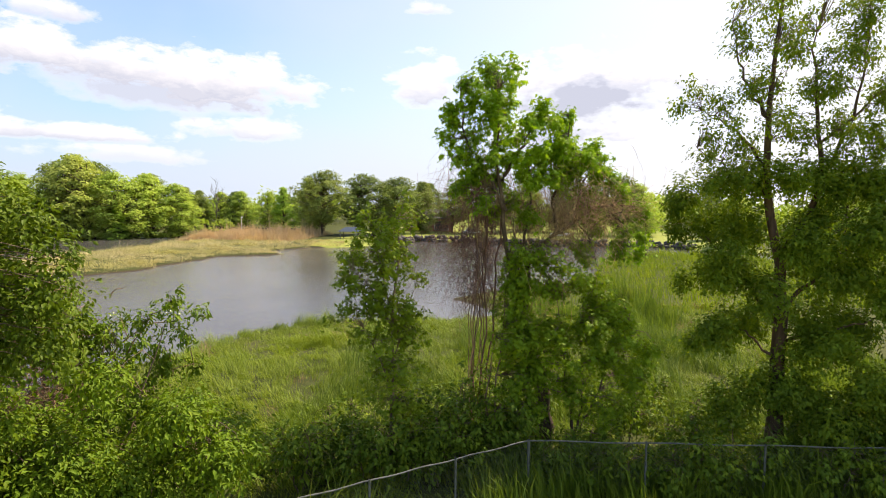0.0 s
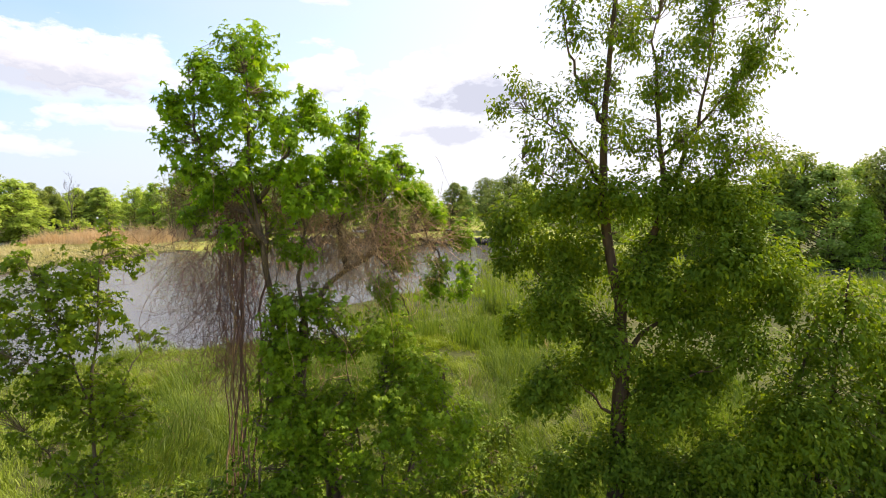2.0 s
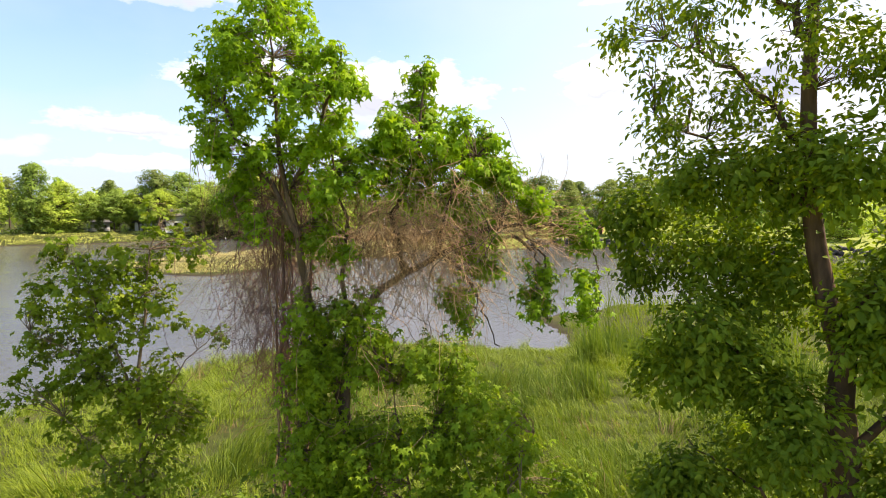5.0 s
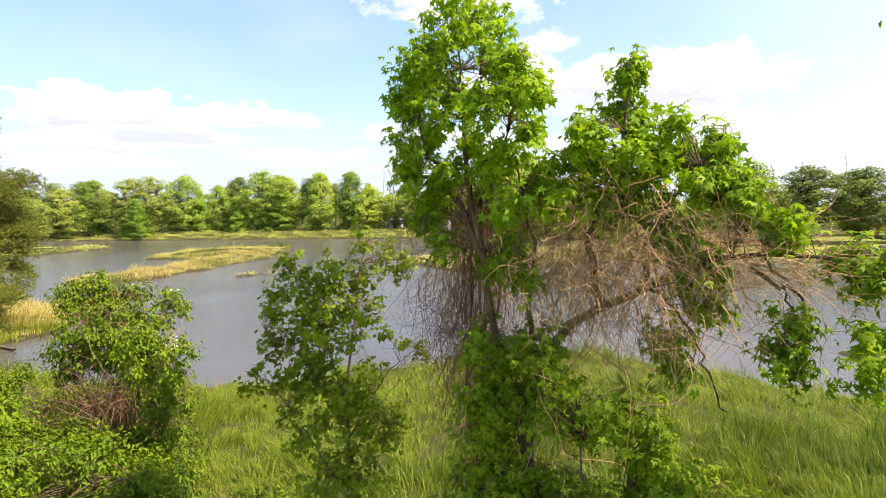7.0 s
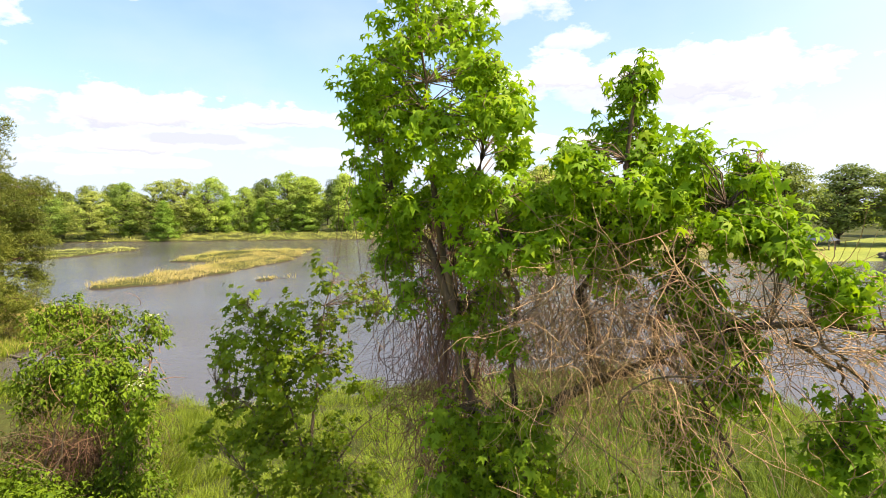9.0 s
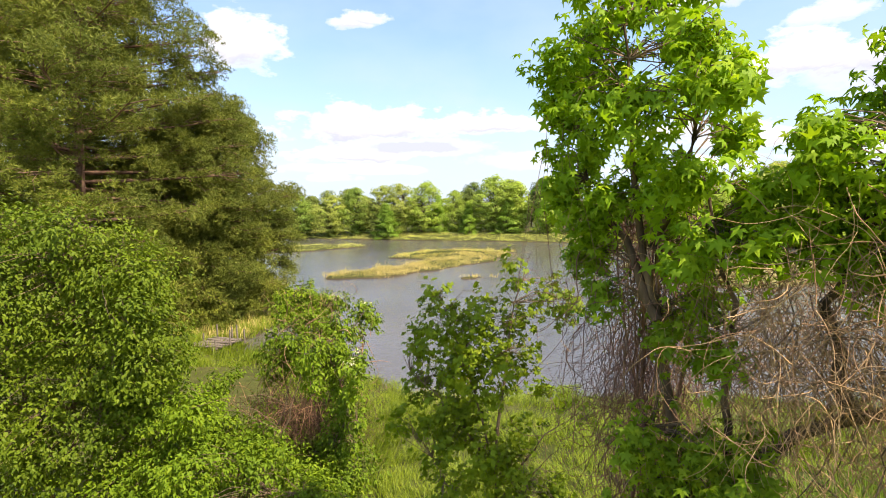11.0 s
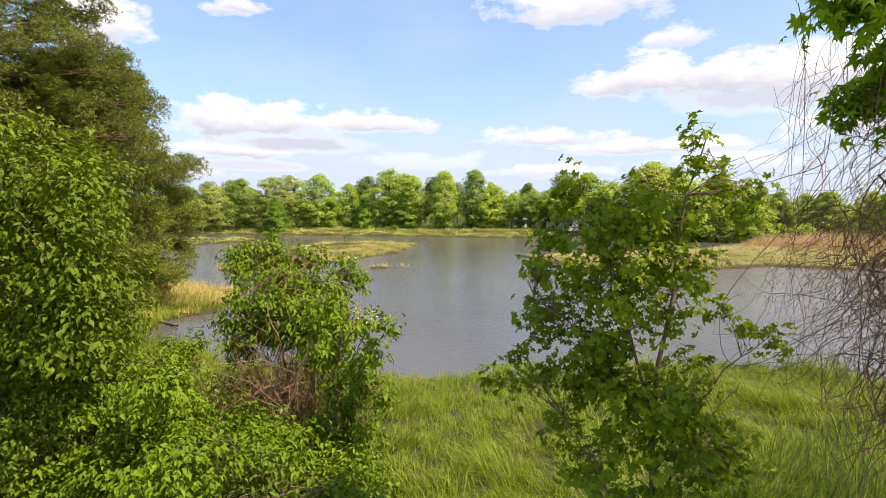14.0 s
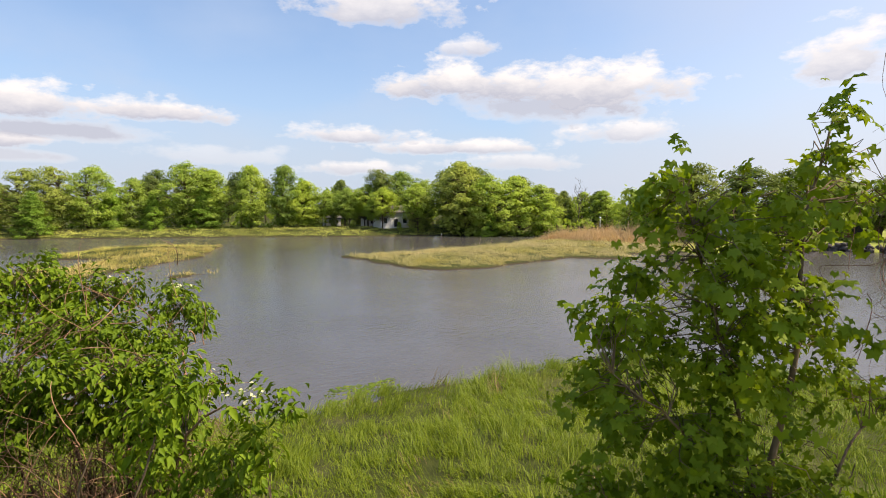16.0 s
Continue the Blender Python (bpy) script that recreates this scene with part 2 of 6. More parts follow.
def grass_mat(name, dark, mid, light, straw, straw_from=0.62, patch=0.35):
    m, nt, b = node_mat(name, 0.55, 0.25)
    geo = nt.nodes.new("ShaderNodeNewGeometry")
    col = ramp(nt, geo.outputs["Random Per Island"], [(0.0, dark), (0.45, mid), (1.0, light)])
    dry = ramp(nt, noise_out(nt, patch, 4.0, 0.6), [(straw_from - 0.1, (0, 0, 0)), (straw_from + 0.08, (1, 1, 1))])
    some = ramp(nt, geo.outputs["Random Per Island"], [(0.3, (0.35, 0.35, 0.35)), (0.9, (1, 1, 1))])
    col = mix_col(nt, mix_col(nt, 1.0, dry, some, "MULTIPLY"), col, straw)
    nt.links.new(col, b.inputs["Base Color"])
    tr = nt.nodes.new("ShaderNodeBsdfTranslucent")
    nt.links.new(mix_col(nt, 1.0, col, (1.4, 1.4, 0.9), "MULTIPLY"), tr.inputs[0])
    mix = nt.nodes.new("ShaderNodeMixShader")
    mix.inputs[0].default_value = 0.35
    nt.links.new(b.outputs[0], mix.inputs[1])
    nt.links.new(tr.outputs[0], mix.inputs[2])
    nt.links.new(mix.outputs[0], nt.nodes["Material Output"].inputs[0])
    return m


GRASS = grass_mat("marsh_grass_green", (0.098, 0.150, 0.010), (0.160, 0.228, 0.014), (0.240, 0.300, 0.022), (0.29, 0.26, 0.07), 0.72)
GRASS_LUSH = grass_mat("lush_grass", (0.07, 0.12, 0.012), (0.12, 0.185, 0.018), (0.18, 0.245, 0.028), (0.22, 0.22, 0.06), 0.68)
DRY_GRASS = grass_mat("dead_grass", (0.13, 0.09, 0.045), (0.24, 0.165, 0.08), (0.36, 0.27, 0.13), (0.3, 0.2, 0.1), 0.5, 0.4)
REED = grass_mat("spit_reed", (0.30, 0.28, 0.07), (0.44, 0.39, 0.10), (0.54, 0.47, 0.15), (0.55, 0.43, 0.19), 0.5, 0.08)
SPIT = grass_mat("spit_grass", (0.27, 0.25, 0.095), (0.42, 0.38, 0.145), (0.53, 0.47, 0.20), (0.57, 0.47, 0.26), 0.5, 0.08)
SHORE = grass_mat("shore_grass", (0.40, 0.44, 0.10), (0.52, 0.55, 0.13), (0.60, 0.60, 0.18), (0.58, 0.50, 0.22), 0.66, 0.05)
TAN = grass_mat("tan_reed", (0.38, 0.26, 0.14), (0.50, 0.35, 0.20), (0.58, 0.43, 0.26), (0.55, 0.4, 0.24), 0.5, 0.1)


def ground_mat():
    m, nt, b = node_mat("ground", 0.9, 0.15)
    n1 = noise_out(nt, 0.09, 6.0, 0.6)
    n2 = noise_out(nt, 3.0, 6.0, 0.7)
    n3 = noise_out(nt, 0.45, 4.0)
    col = ramp(nt, n1, [(0.3, (0.035, 0.045, 0.010)), (0.55, (0.06, 0.07, 0.015)), (0.75, (0.085, 0.075, 0.026))])
    col = mix_col(nt, ramp(nt, n3, [(0.55, (0, 0, 0)), (0.75, (0.6, 0.6, 0.6))]), col, (0.11, 0.105, 0.04))
    col = mix_col(nt, 1.0, col, ramp(nt, n2, [(0.25, (0.5, 0.5, 0.5)), (0.75, (1.4, 1.4, 1.35))]), "MULTIPLY")
    # dark mud close to the water level, bed below
    co = nt.nodes.new("ShaderNodeNewGeometry")
    sp = nt.nodes.new("ShaderNodeSeparateXYZ")
    nt.links.new(co.outputs["Position"], sp.inputs[0])
    mr = nt.nodes.new("ShaderNodeMapRange")
    mr.inputs[1].default_value, mr.inputs[2].default_value, mr.inputs[3].default_value, mr.inputs[4].default_value = -0.8, -0.6, 1.0, 0.0
    nt.links.new(sp.outputs[2], mr.inputs[0])
    col = mix_col(nt, mr.outputs[0], col, (0.05, 0.038, 0.024))
    nt.links.new(col, b.inputs["Base Color"])
    bump(nt, b, n2, 0.8, 0.08)
    return m


def lawn_mat():
    m, nt, b = node_mat("park_lawn", 0.85, 0.2)
    n1, n2 = noise_out(nt, 0.12, 5.0), noise_out(nt, 2.5, 5.0)
    col = ramp(nt, n1, [(0.3, (0.17, 0.21, 0.035)), (0.7, (0.27, 0.30, 0.055))])
    col = mix_col(nt, 1.0, col, ramp(nt, n2, [(0.3, (0.75, 0.75, 0.75)), (0.7, (1.2, 1.2, 1.2))]), "MULTIPLY")
    nt.links.new(col, b.inputs["Base Color"])
    bump(nt, b, n2, 0.5, 0.05)
    return m


def water_mat():
    m, nt, b = node_mat("pond_water", 0.14, 0.5)
    b.inputs["IOR"].default_value = 1.33
    n1 = noise_out(nt, 0.05, 3.0)
    nt.links.new(ramp(nt, n1, [(0.3, (0.068, 0.065, 0.064)), (0.7, (0.098, 0.091, 0.083))]), b.inputs["Base Color"])
    r1 = noise_out(nt, 2.6, 4.0, 0.6, stretch=(1.0, 0.5, 1))
    r2 = noise_out(nt, 0.09, 3.0, 0.6)
    r3 = noise_out(nt, 8.0, 2.0, 0.5, stretch=(1.0, 0.6, 1))
    calm = ramp(nt, r2, [(0.35, (0.5, 0.5, 0.5)), (0.65, (1, 1, 1))])
    h = mix_col(nt, 1.0, mix_col(nt, 0.3, r1, r3), calm, "MULTIPLY")
    bump(nt, b, h, 0.5, 0.15)
    return m


GROUND, LAWN, WATER_M = ground_mat(), lawn_mat(), water_mat()
GALV = plain_mat("galvanised_steel", (0.42, 0.44, 0.45), 0.45, 0.8)
WEATHERED = plain_mat("weathered_wood", (0.15, 0.125, 0.10), 0.9, 0.0, 0.3, 14.0)
OLD_STEEL = plain_mat("dull_steel", (0.10, 0.105, 0.10), 0.8, 0.0, 0.4, 9.0)
WIRE = plain_mat("old_wire", (0.09, 0.09, 0.085), 0.7)
POLE_WOOD = plain_mat("pole_wood", (0.16, 0.12, 0.09), 0.9, 0.0, 0.25)
ROCK = plain_mat("rock", (0.10, 0.088, 0.075), 0.9, 0.0, 0.4, 1.3)
BRICK = plain_mat("red_brick", (0.28, 0.12, 0.085), 0.85, 0.0, 0.2, 3.0)
SIDING = plain_mat("white_siding", (0.72, 0.72, 0.70), 0.6, 0.0, 0.05, 2.0)
SHINGLE = plain_mat("grey_shingle", (0.11, 0.105, 0.10), 0.9, 0.0, 0.2, 4.0)
BLUE_ROOF = plain_mat("dark_blue_roof", (0.05, 0.07, 0.10), 0.6, 0.0, 0.15)
PAINT_WHITE = plain_mat("white_paint", (0.78, 0.78, 0.78), 0.35, 0.0, 0.04)
DARK_GLASS = plain_mat("dark_window", (0.03, 0.035, 0.04), 0.1, 0.0, 0.1)
RUBBER = plain_mat("tyre_rubber", (0.02, 0.02, 0.02), 0.8, 0.0, 0.1)
LEAF_PALE = plain_mat("pale_leaf", (0.50, 0.52, 0.27), 0.5, 0.0, 0.15)


# ---------------------------------------------------------------- mesh helpers
def mesh_from(name, verts, faces, mat, smooth=False):
    """verts (n,3) and faces (m,k) arrays to a mesh."""
    me = bpy.data.meshes.new(name)
    verts, faces = np.ascontiguousarray(verts, dtype=np.float32), np.ascontiguousarray(faces, dtype=np.int32)
    k = faces.shape[1]
    me.vertices.add(len(verts))
    me.vertices.foreach_set("co", verts.ravel())
    me.loops.add(faces.size)
    me.loops.foreach_set("vertex_index", faces.ravel())
    me.polygons.add(len(faces))
    me.polygons.foreach_set("loop_start", np.arange(0, faces.size, k, dtype=np.int32))
    me.polygons.foreach_set("loop_total", np.full(len(faces), k, dtype=np.int32))
    if smooth:
        me.polygons.foreach_set("use_smooth", np.ones(len(faces), dtype=bool))
    me.materials.append(mat)
    me.update(calc_edges=True)
    return me


def thing(name, base, label, category, group="", kind=""):
    e = new(name)
    e.location = base
    e.empty_display_size = 0.3
    return tagged(e, label, category, group, kind)


def part_mesh(name, me, parent, label=""):
    o = new(name, me)
    o.parent = parent
    return tagged(o, label) if label else o


def part(name, bm, mat, parent, label=""):
    me = bpy.data.meshes.new(name)
    bm.to_mesh(me)
    bm.free()
    me.materials.append(mat)
    return part_mesh(name, me, parent, label)


def add_box(bm, x0, x1, y0, y1, z0, z1, bevel=0.0):
    r = bmesh.ops.create_cube(bm, size=1.0)
    vs = r["verts"]
    bmesh.ops.scale(bm, verts=vs, vec=(x1 - x0, y1 - y0, z1 - z0))
    bmesh.ops.translate(bm, verts=vs, vec=((x0 + x1) / 2, (y0 + y1) / 2, (z0 + z1) / 2))
    if bevel:
        bmesh.ops.bevel(bm, geom=list({e for v in vs for e in v.link_edges}), offset=bevel, segments=1, affect="EDGES")
    return bm


def box_bm(*a, bevel=0.0):
    return add_box(bmesh.new(), *a, bevel=bevel)


def norm(v):
    return v / np.maximum(np.linalg.norm(v, axis=-1, keepdims=True), 1e-9)


def tubes(P, R, sides=3):
    """P (n,k,3) polylines, R (n,k) radii -> verts, quads."""
    P, R = np.asarray(P, float), np.asarray(R, float)
    n, k, _ = P.shape
    tan = norm(np.gradient(P, axis=1))
    ref = np.where(np.abs(tan[..., 2:3]) > 0.9, np.array([1.0, 0, 0]), np.array([0, 0, 1.0]))
    a = norm(np.cross(tan, ref))
    b = np.cross(tan, a)
    th = np.arange(sides) * 2 * np.pi / sides
    V = P[:, :, None, :] + R[:, :, None, None] * (np.cos(th)[None, None, :, None] * a[:, :, None, :] + np.sin(th)[None, None, :, None] * b[:, :, None, :])
    i = np.arange(n)[:, None, None] * k * sides
    j = np.arange(k - 1)[None, :, None] * sides
    s = np.arange(sides)[None, None, :]
    s2 = (s + 1) % sides
    Fq = np.stack([i + j + s, i + j + s2, i + j + sides + s2, i + j + sides + s], -1).reshape(-1, 4)
    return V.reshape(-1, 3), Fq


def join(pieces):
    vs, fs, off = [], [], 0
    for v, f in pieces:
        vs.append(v)
        fs.append(f + off)
        off += len(v)
    return np.concatenate(vs), np.concatenate(fs)


def smooth_line(pts, k=12, wob=0.0, rng=None):
    """Resample a short polyline to k points along a Catmull-Rom curve."""
    p = np.asarray(pts, float)
    p = np.vstack([2 * p[0] - p[1], p, 2 * p[-1] - p[-2]])
    out = []
    for u in np.linspace(0, len(p) - 3 - 1e-6, k):
        i, f = int(u) + 1, u - int(u)
        a, b, c, d = p[i - 1], p[i], p[i + 1], p[i + 2]
        out.append(0.5 * (2 * b + (c - a) * f + (2 * a - 5 * b + 4 * c - d) * f * f + (3 * b - a - 3 * c + d) * f ** 3))
    out = np.array(out)
    if wob and rng is not None:
        out[1:-1] += rng.normal(0, wob, out[1:-1].shape)
    return out


def limb_mesh(limbs, rng, sides=8, k=14, wob=0.03):
    """limbs: (points, radius at foot, radius at tip)."""
    lines, pieces = [], []
    for pts, r0, r1 in limbs:
        ln = smooth_line(pts, k, wob, rng)
        u = np.linspace(0, 1, k)
        rad = (r0 + (r1 - r0) * u ** 0.8) * (1 + rng.normal(0, 0.06, k))
        if r0 > 0.09 and pts[0][2] < 0.4:
            rad[0] *= 1.45
        pieces.append(tubes(ln[None], rad[None], sides))
        lines.append(ln)
    return join(pieces), np.concatenate(lines)


# leaf outlines: fan from a centre, x along the leaf, y across, z out of the plane
def star_leaf(lobes=5, inner=0.38, spread=250, droop=0.42):
    v, f = [(0, 0, 0.04)], []
    start = -spread / 2
    for i in range(lobes):
        a = radians(start + spread * i / (lobes - 1))
        h = radians(spread / (lobes - 1) / 2)
        long = 1.0 - 0.30 * abs(i - (lobes - 1) / 2) / ((lobes - 1) / 2)
        v += [(inner * math.cos(a - h), inner * math.sin(a - h), 0.02), (long * math.cos(a), long * math.sin(a), -droop * long)]
        if i == lobes - 1:
            v.append((inner * math.cos(a + h), inner * math.sin(a + h), 0.02))
    for i in range(1, len(v) - 1):
        f.append((0, i, i + 1))
    v = np.array(v, float)
    v[:, :] *= 0.55
    v[:, 0] += 0.1
    return v, np.array(f)


def oval_leaf(width=0.43, fold=0.12, droop=0.12):
    w = width / 2
    v = np.array([(0, 0, 0), (0.4, 0, 0), (1, 0, -droop), (0.35, w, fold), (0.35, -w, fold), (0.72, w * 0.62, fold * 0.4), (0.72, -w * 0.62, fold * 0.4)])
    f = np.array([(0, 1, 3), (1, 5, 3), (1, 2, 5), (0, 4, 1), (1, 4, 6), (1, 6, 2)])
    return v, f


def simple_leaf(width=0.55):
    w = width / 2
    return np.array([(0, 0, 0), (0.45, w, 0.1), (1, 0, -0.1), (0.45, -w, 0.1)]), np.array([(0, 1, 2), (0, 2, 3)])


def patch_leaf():
    v = np.array([(0, 0, 0.1), (0.55, 0.05, -0.06), (0.2, 0.5, 0), (-0.42, 0.38, -0.1), (-0.5, -0.25, 0.03), (0.1, -0.52, -0.08)])
    f = np.array([(0, 1, 2), (0, 2, 3), (0, 3, 4), (0, 4, 5), (0, 5, 1)])
    return v, f


def needle_tuft(n=10, seed=3):
    r = np.random.default_rng(seed)
    v, f = [], []
    for i in range(n):
        d = norm(np.array([0.75 + 0.3 * r.random(), r.normal(0, 0.55), r.normal(0, 0.5)]))
        s = norm(np.cross(d, r.normal(size=3))) * 0.055
        v += [tuple(-s), tuple(s), tuple(d * (0.8 + 0.3 * r.random()))]
        f.append((3 * i, 3 * i + 1, 3 * i + 2))
    return np.array(v), np.array(f)


STAR, MAPLE_L, OVAL, NARROW, WIDE_LEAF, PATCH, TUFT = star_leaf(), star_leaf(5, 0.56, 230, 0.3), oval_leaf(0.52), oval_leaf(0.47, 0.14, 0.16), simple_leaf(0.85), patch_leaf(), needle_tuft(6)


def scatter(pos, nor, along, size, template):
    """One copy of the template at each place: normal, direction and size given."""
    tv, tf = template
    n = norm(nor)
    t = norm(along - n * (along * n).sum(-1, keepdims=True))
    b = np.cross(n, t)
    V = pos[:, None, :] + size[:, None, None] * (tv[None, :, 0:1] * t[:, None, :] + tv[None, :, 1:2] * b[:, None, :] + tv[None, :, 2:3] * n[:, None, :])
    Fc = tf[None] + (np.arange(len(pos)) * len(tv))[:, None, None]
    return V.reshape(-1, 3), Fc.reshape(-1, tf.shape[1])


def clump_tips(clumps, rng, size, lai, per, flat=1.0, shell=0.5, depth=1.0):
    """Places of leaf sprays in each clump: enough leaves for its leaf area."""
    tips, outs = [], []
    for x, y, z, r, rz in clumps:
        n = max(4, int(lai * math.pi * r * rz / (0.45 * size * size) / per))
        d = norm(rng.normal(size=(n, 3)))
        rr = rng.random(n) ** shell
        rr *= 0.76 + 0.37 * rng.random(n)
        o = d * rr[:, None] * np.array([r * depth, r * depth, rz * flat])
        tips.append(np.array([x, y, z]) + o)
        outs.append(d)
    return np.concatenate(tips), np.concatenate(outs)


def broken(clumps, seed, k=3, f=0.62):
    """Each clump as several smaller uneven ones, so that gaps open between them."""
    rng = np.random.default_rng(seed)
    out = []
    for x, y, z, r, q in clumps:
        for _ in range(k):
            d = norm(rng.normal(size=3)) * rng.uniform(0.35, 0.85)
            g = f * rng.uniform(0.7, 1.15)
            out.append((x + d[0] * r, y + d[1] * r, z + d[2] * q, r * g, q * g))
    return out


def leaf_spray(tips, outs, rng, size, per, spread, template, droop=0.75, vary=0.2, up=0.5, face=0.55, wild=0.34):
    """Short shoots that grow out of each tip, with the leaves set along them."""
    n = len(tips)
    shoot = norm(outs * 0.8 + rng.normal(0, 0.45, (n, 3)) + np.array([0, 0, 0.25]))
    u = rng.random((n * per, 1)) - 0.35
    pos = np.repeat(tips, per, 0) + np.repeat(shoot, per, 0) * u * spread * 3.2 + rng.normal(0, spread * 0.5, (n * per, 3))
    out = np.repeat(outs, per, 0)
    nor = np.array([0, 0, 1.0]) * up + out * face + rng.normal(0, wild, (n * per, 3))
    along = np.repeat(shoot, per, 0) * 0.5 + norm(rng.normal(size=(n * per, 3))) * 0.85 + np.array([0, 0, -droop])
    s = size * np.exp(rng.normal(0, vary, n * per))
    return scatter(pos, nor, along, s, template)


def twig_mesh(tips, lines, rng, r0=0.009, r1=0.003, share=1.0, sag=0.12, k=4):
    """A thin twig from the nearest limb to each spray."""
    if share < 1:
        tips = tips[rng.random(len(tips)) < share]
    d = ((tips[:, None, :] - lines[None]) ** 2 * np.array([1, 1, 0.6])).sum(-1) + (lines[None, :, 2] > tips[:, None, 2] + 0.2) * 0.6
    a = lines[d.argmin(1)]
    u = np.linspace(0, 1, k)[None, :, None]
    P = a[:, None] * (1 - u) + tips[:, None] * u
    P[:, 1:-1] += rng.normal(0, 0.06, P[:, 1:-1].shape) + np.array([0, 0, sag]) * np.linalg.norm(tips - a, axis=-1)[:, None, None]
    R = np.linspace(r0, r1, k)[None] * np.ones((len(tips), 1))
    R *= (0.6 + 0.5 * np.linalg.norm(tips - a, axis=-1)[:, None]).clip(0.6, 2.2)
    return tubes(P, R, 3)


def leafy_tree(name, label, category, base, limbs, clumps, leaf, leaf_size, mat, bark=BARK, seed=1, lai=2.0, per=12, spread=0.12,
               shell=0.5, depth=1.0, twig_share=0.7, droop=1.05, group="", limb_wob=0.03, twig_r=0.009, trunk_name="trunk"):
    rng = np.random.default_rng(seed)
    t = thing(name, base, label, category, group)
    off = np.array(base)
    (v, f), lines = limb_mesh(limbs, rng, wob=limb_wob)
    part_mesh(trunk_name, mesh_from(trunk_name, v - off, f, bark, True), t)
    tips, outs = clump_tips(clumps, rng, leaf_size, lai, per, shell=shell, depth=depth)
    v, f = twig_mesh(tips, lines, rng, share=twig_share, r0=twig_r)
    tagged(part_mesh("twig_growth", mesh_from("twig_growth", v - off, f, TWIG), t), kind="stuff")
    v, f = leaf_spray(tips, outs, rng, leaf_size, per, spread, leaf, droop)
    part_mesh("crown", mesh_from("crown", v - off, f, mat), t)
    return t, lines


# ---------------------------------------------------------------- the lie of the land
WATER_Z = -0.82
POND_NEAR = [(-140, -16), (-110, -16), (-85, -6), (-70, 4), (-56, 3), (-50, 5.8), (-46.8, 9.9), (-42, 11.6), (-38.6, 11.5), (-35.2, 9.5), (-33, 6.8), (-30, 4.8), (-26.6, 6.6),
             (-22, 9.7), (-18.4, 13), (-16.5, 16.3), (-15.4, 20.5), (-14.8, 22.5), (-13.4, 26.5), (-11.5, 29.7), (-8, 31.2), (-4, 32), (0.1, 33.4),
             (0.9, 34.9), (-0.5, 37.5), (-1.9, 39.2), (-3.3, 41), (-1.2, 44), (1.8, 48), (6, 50.5), (10, 52), (11, 58), (13, 70), (20, 83), (27, 88),
             (34, 81), (43, 72), (46, 62), (46, 54), (60, 47), (90, 42), (150, 36)]
POND_FAR = [(150, 56), (90, 60), (62, 66), (51, 74), (44, 88), (37, 100), (28, 107), (16, 107), (9.6, 104), (2.8, 107), (-9, 114), (-17, 112),
            (-20, 103), (-26, 94), (-33, 90), (-36, 84), (-31.5, 77), (-38.6, 72), (-39, 60), (-38.5, 54), (-41, 49), (-46, 48.4), (-55, 50),
            (-61.3, 51), (-59.6, 59), (-59, 70), (-58.7, 80), (-62, 95), (-68, 112), (-78, 120), (-86, 108), (-92, 99), (-103, 80), (-118, 61),
            (-129, 42), (-140, 25), (-150, 10), (-152, -6)]
ISLAND = [(-59, 11), (-58.5, 18), (-64, 25.5), (-68, 29.5), (-72, 36), (-84, 43), (-89.5, 47), (-90, 41), (-91, 35), (-90, 27), (-84, 22),
          (-82, 25), (-78, 28), (-72, 24), (-66, 17), (-62, 11)]
STRIP = [(-96, -14), (-102, 9), (-112, 22), (-117, 21), (-112, 6), (-108, -14)]
ISLETS = [(-55.0, 27.6, 1.3), (-54.6, 30.2, 0.5)]


def signed(px, py, poly):
    """Distance to a polygon's outline, positive inside."""
    p = np.array(poly, float)
    q = np.roll(p, -1, 0)
    best = np.full(px.shape, 1e9)
    inside = np.zeros(px.shape, bool)
    for (ax, ay), (bx, by) in zip(p, q):
        dx, dy = bx - ax, by - ay
        u = np.clip(((px - ax) * dx + (py - ay) * dy) / (dx * dx + dy * dy), 0, 1)
        best = np.minimum(best, (px - ax - u * dx) ** 2 + (py - ay - u * dy) ** 2)
        if ay != by:
            inside ^= ((ay > py) != (by > py)) & (px < (bx - ax) * (py - ay) / (by - ay) + ax)
    return np.where(inside, 1, -1) * np.sqrt(best)


def wobble(px, py):
    return (0.35 * np.sin(px * 0.83 + 1.3 * np.sin(py * 0.41)) + 0.3 * np.sin(py * 1.07 + 1.7 * np.sin(px * 0.53)) + 0.18 * np.sin(px * 2.3 + py * 1.9)
            + 0.12 * np.sin(px * 4.1 - py * 3.3))


def shore(px, py):
    """Distance inland from the water's edge; negative over water."""
    d = -signed(px, py, POND_NEAR + POND_FAR)
    d = np.maximum(d, signed(px, py, ISLAND))
    d = np.maximum(d, signed(px, py, STRIP))
    for x, y, r in ISLETS:
        d = np.maximum(d, r - np.hypot(px - x, py - y))
    return d + wobble(px, py) * 0.8


def land_z(px, py, d=None):
    d = shore(px, py) if d is None else d
    s = np.clip(d / 9.0, 0, 1)
    s = s * s * (3 - 2 * s)
    up = WATER_Z + 0.26 * np.clip(d / 0.5, 0, 1) + 0.5 * s + 0.016 * np.clip(d - 16, 0, 120) * (py > 40)
    dip = WATER_Z + np.maximum(0.55 * d, -1.3)
    up = up + 0.9 * np.clip(d / 12, 0, 1) * (px < -84) * (py > -2)
    bumps = 0.05 * np.sin(px * 1.7 + 2 * np.sin(py * 0.9)) * np.sin(py * 1.3) + 0.04 * np.sin(px * 0.5) * np.sin(py * 0.7)
    return np.where(d > 0, up + bumps * np.clip(d, 0, 1), dip)


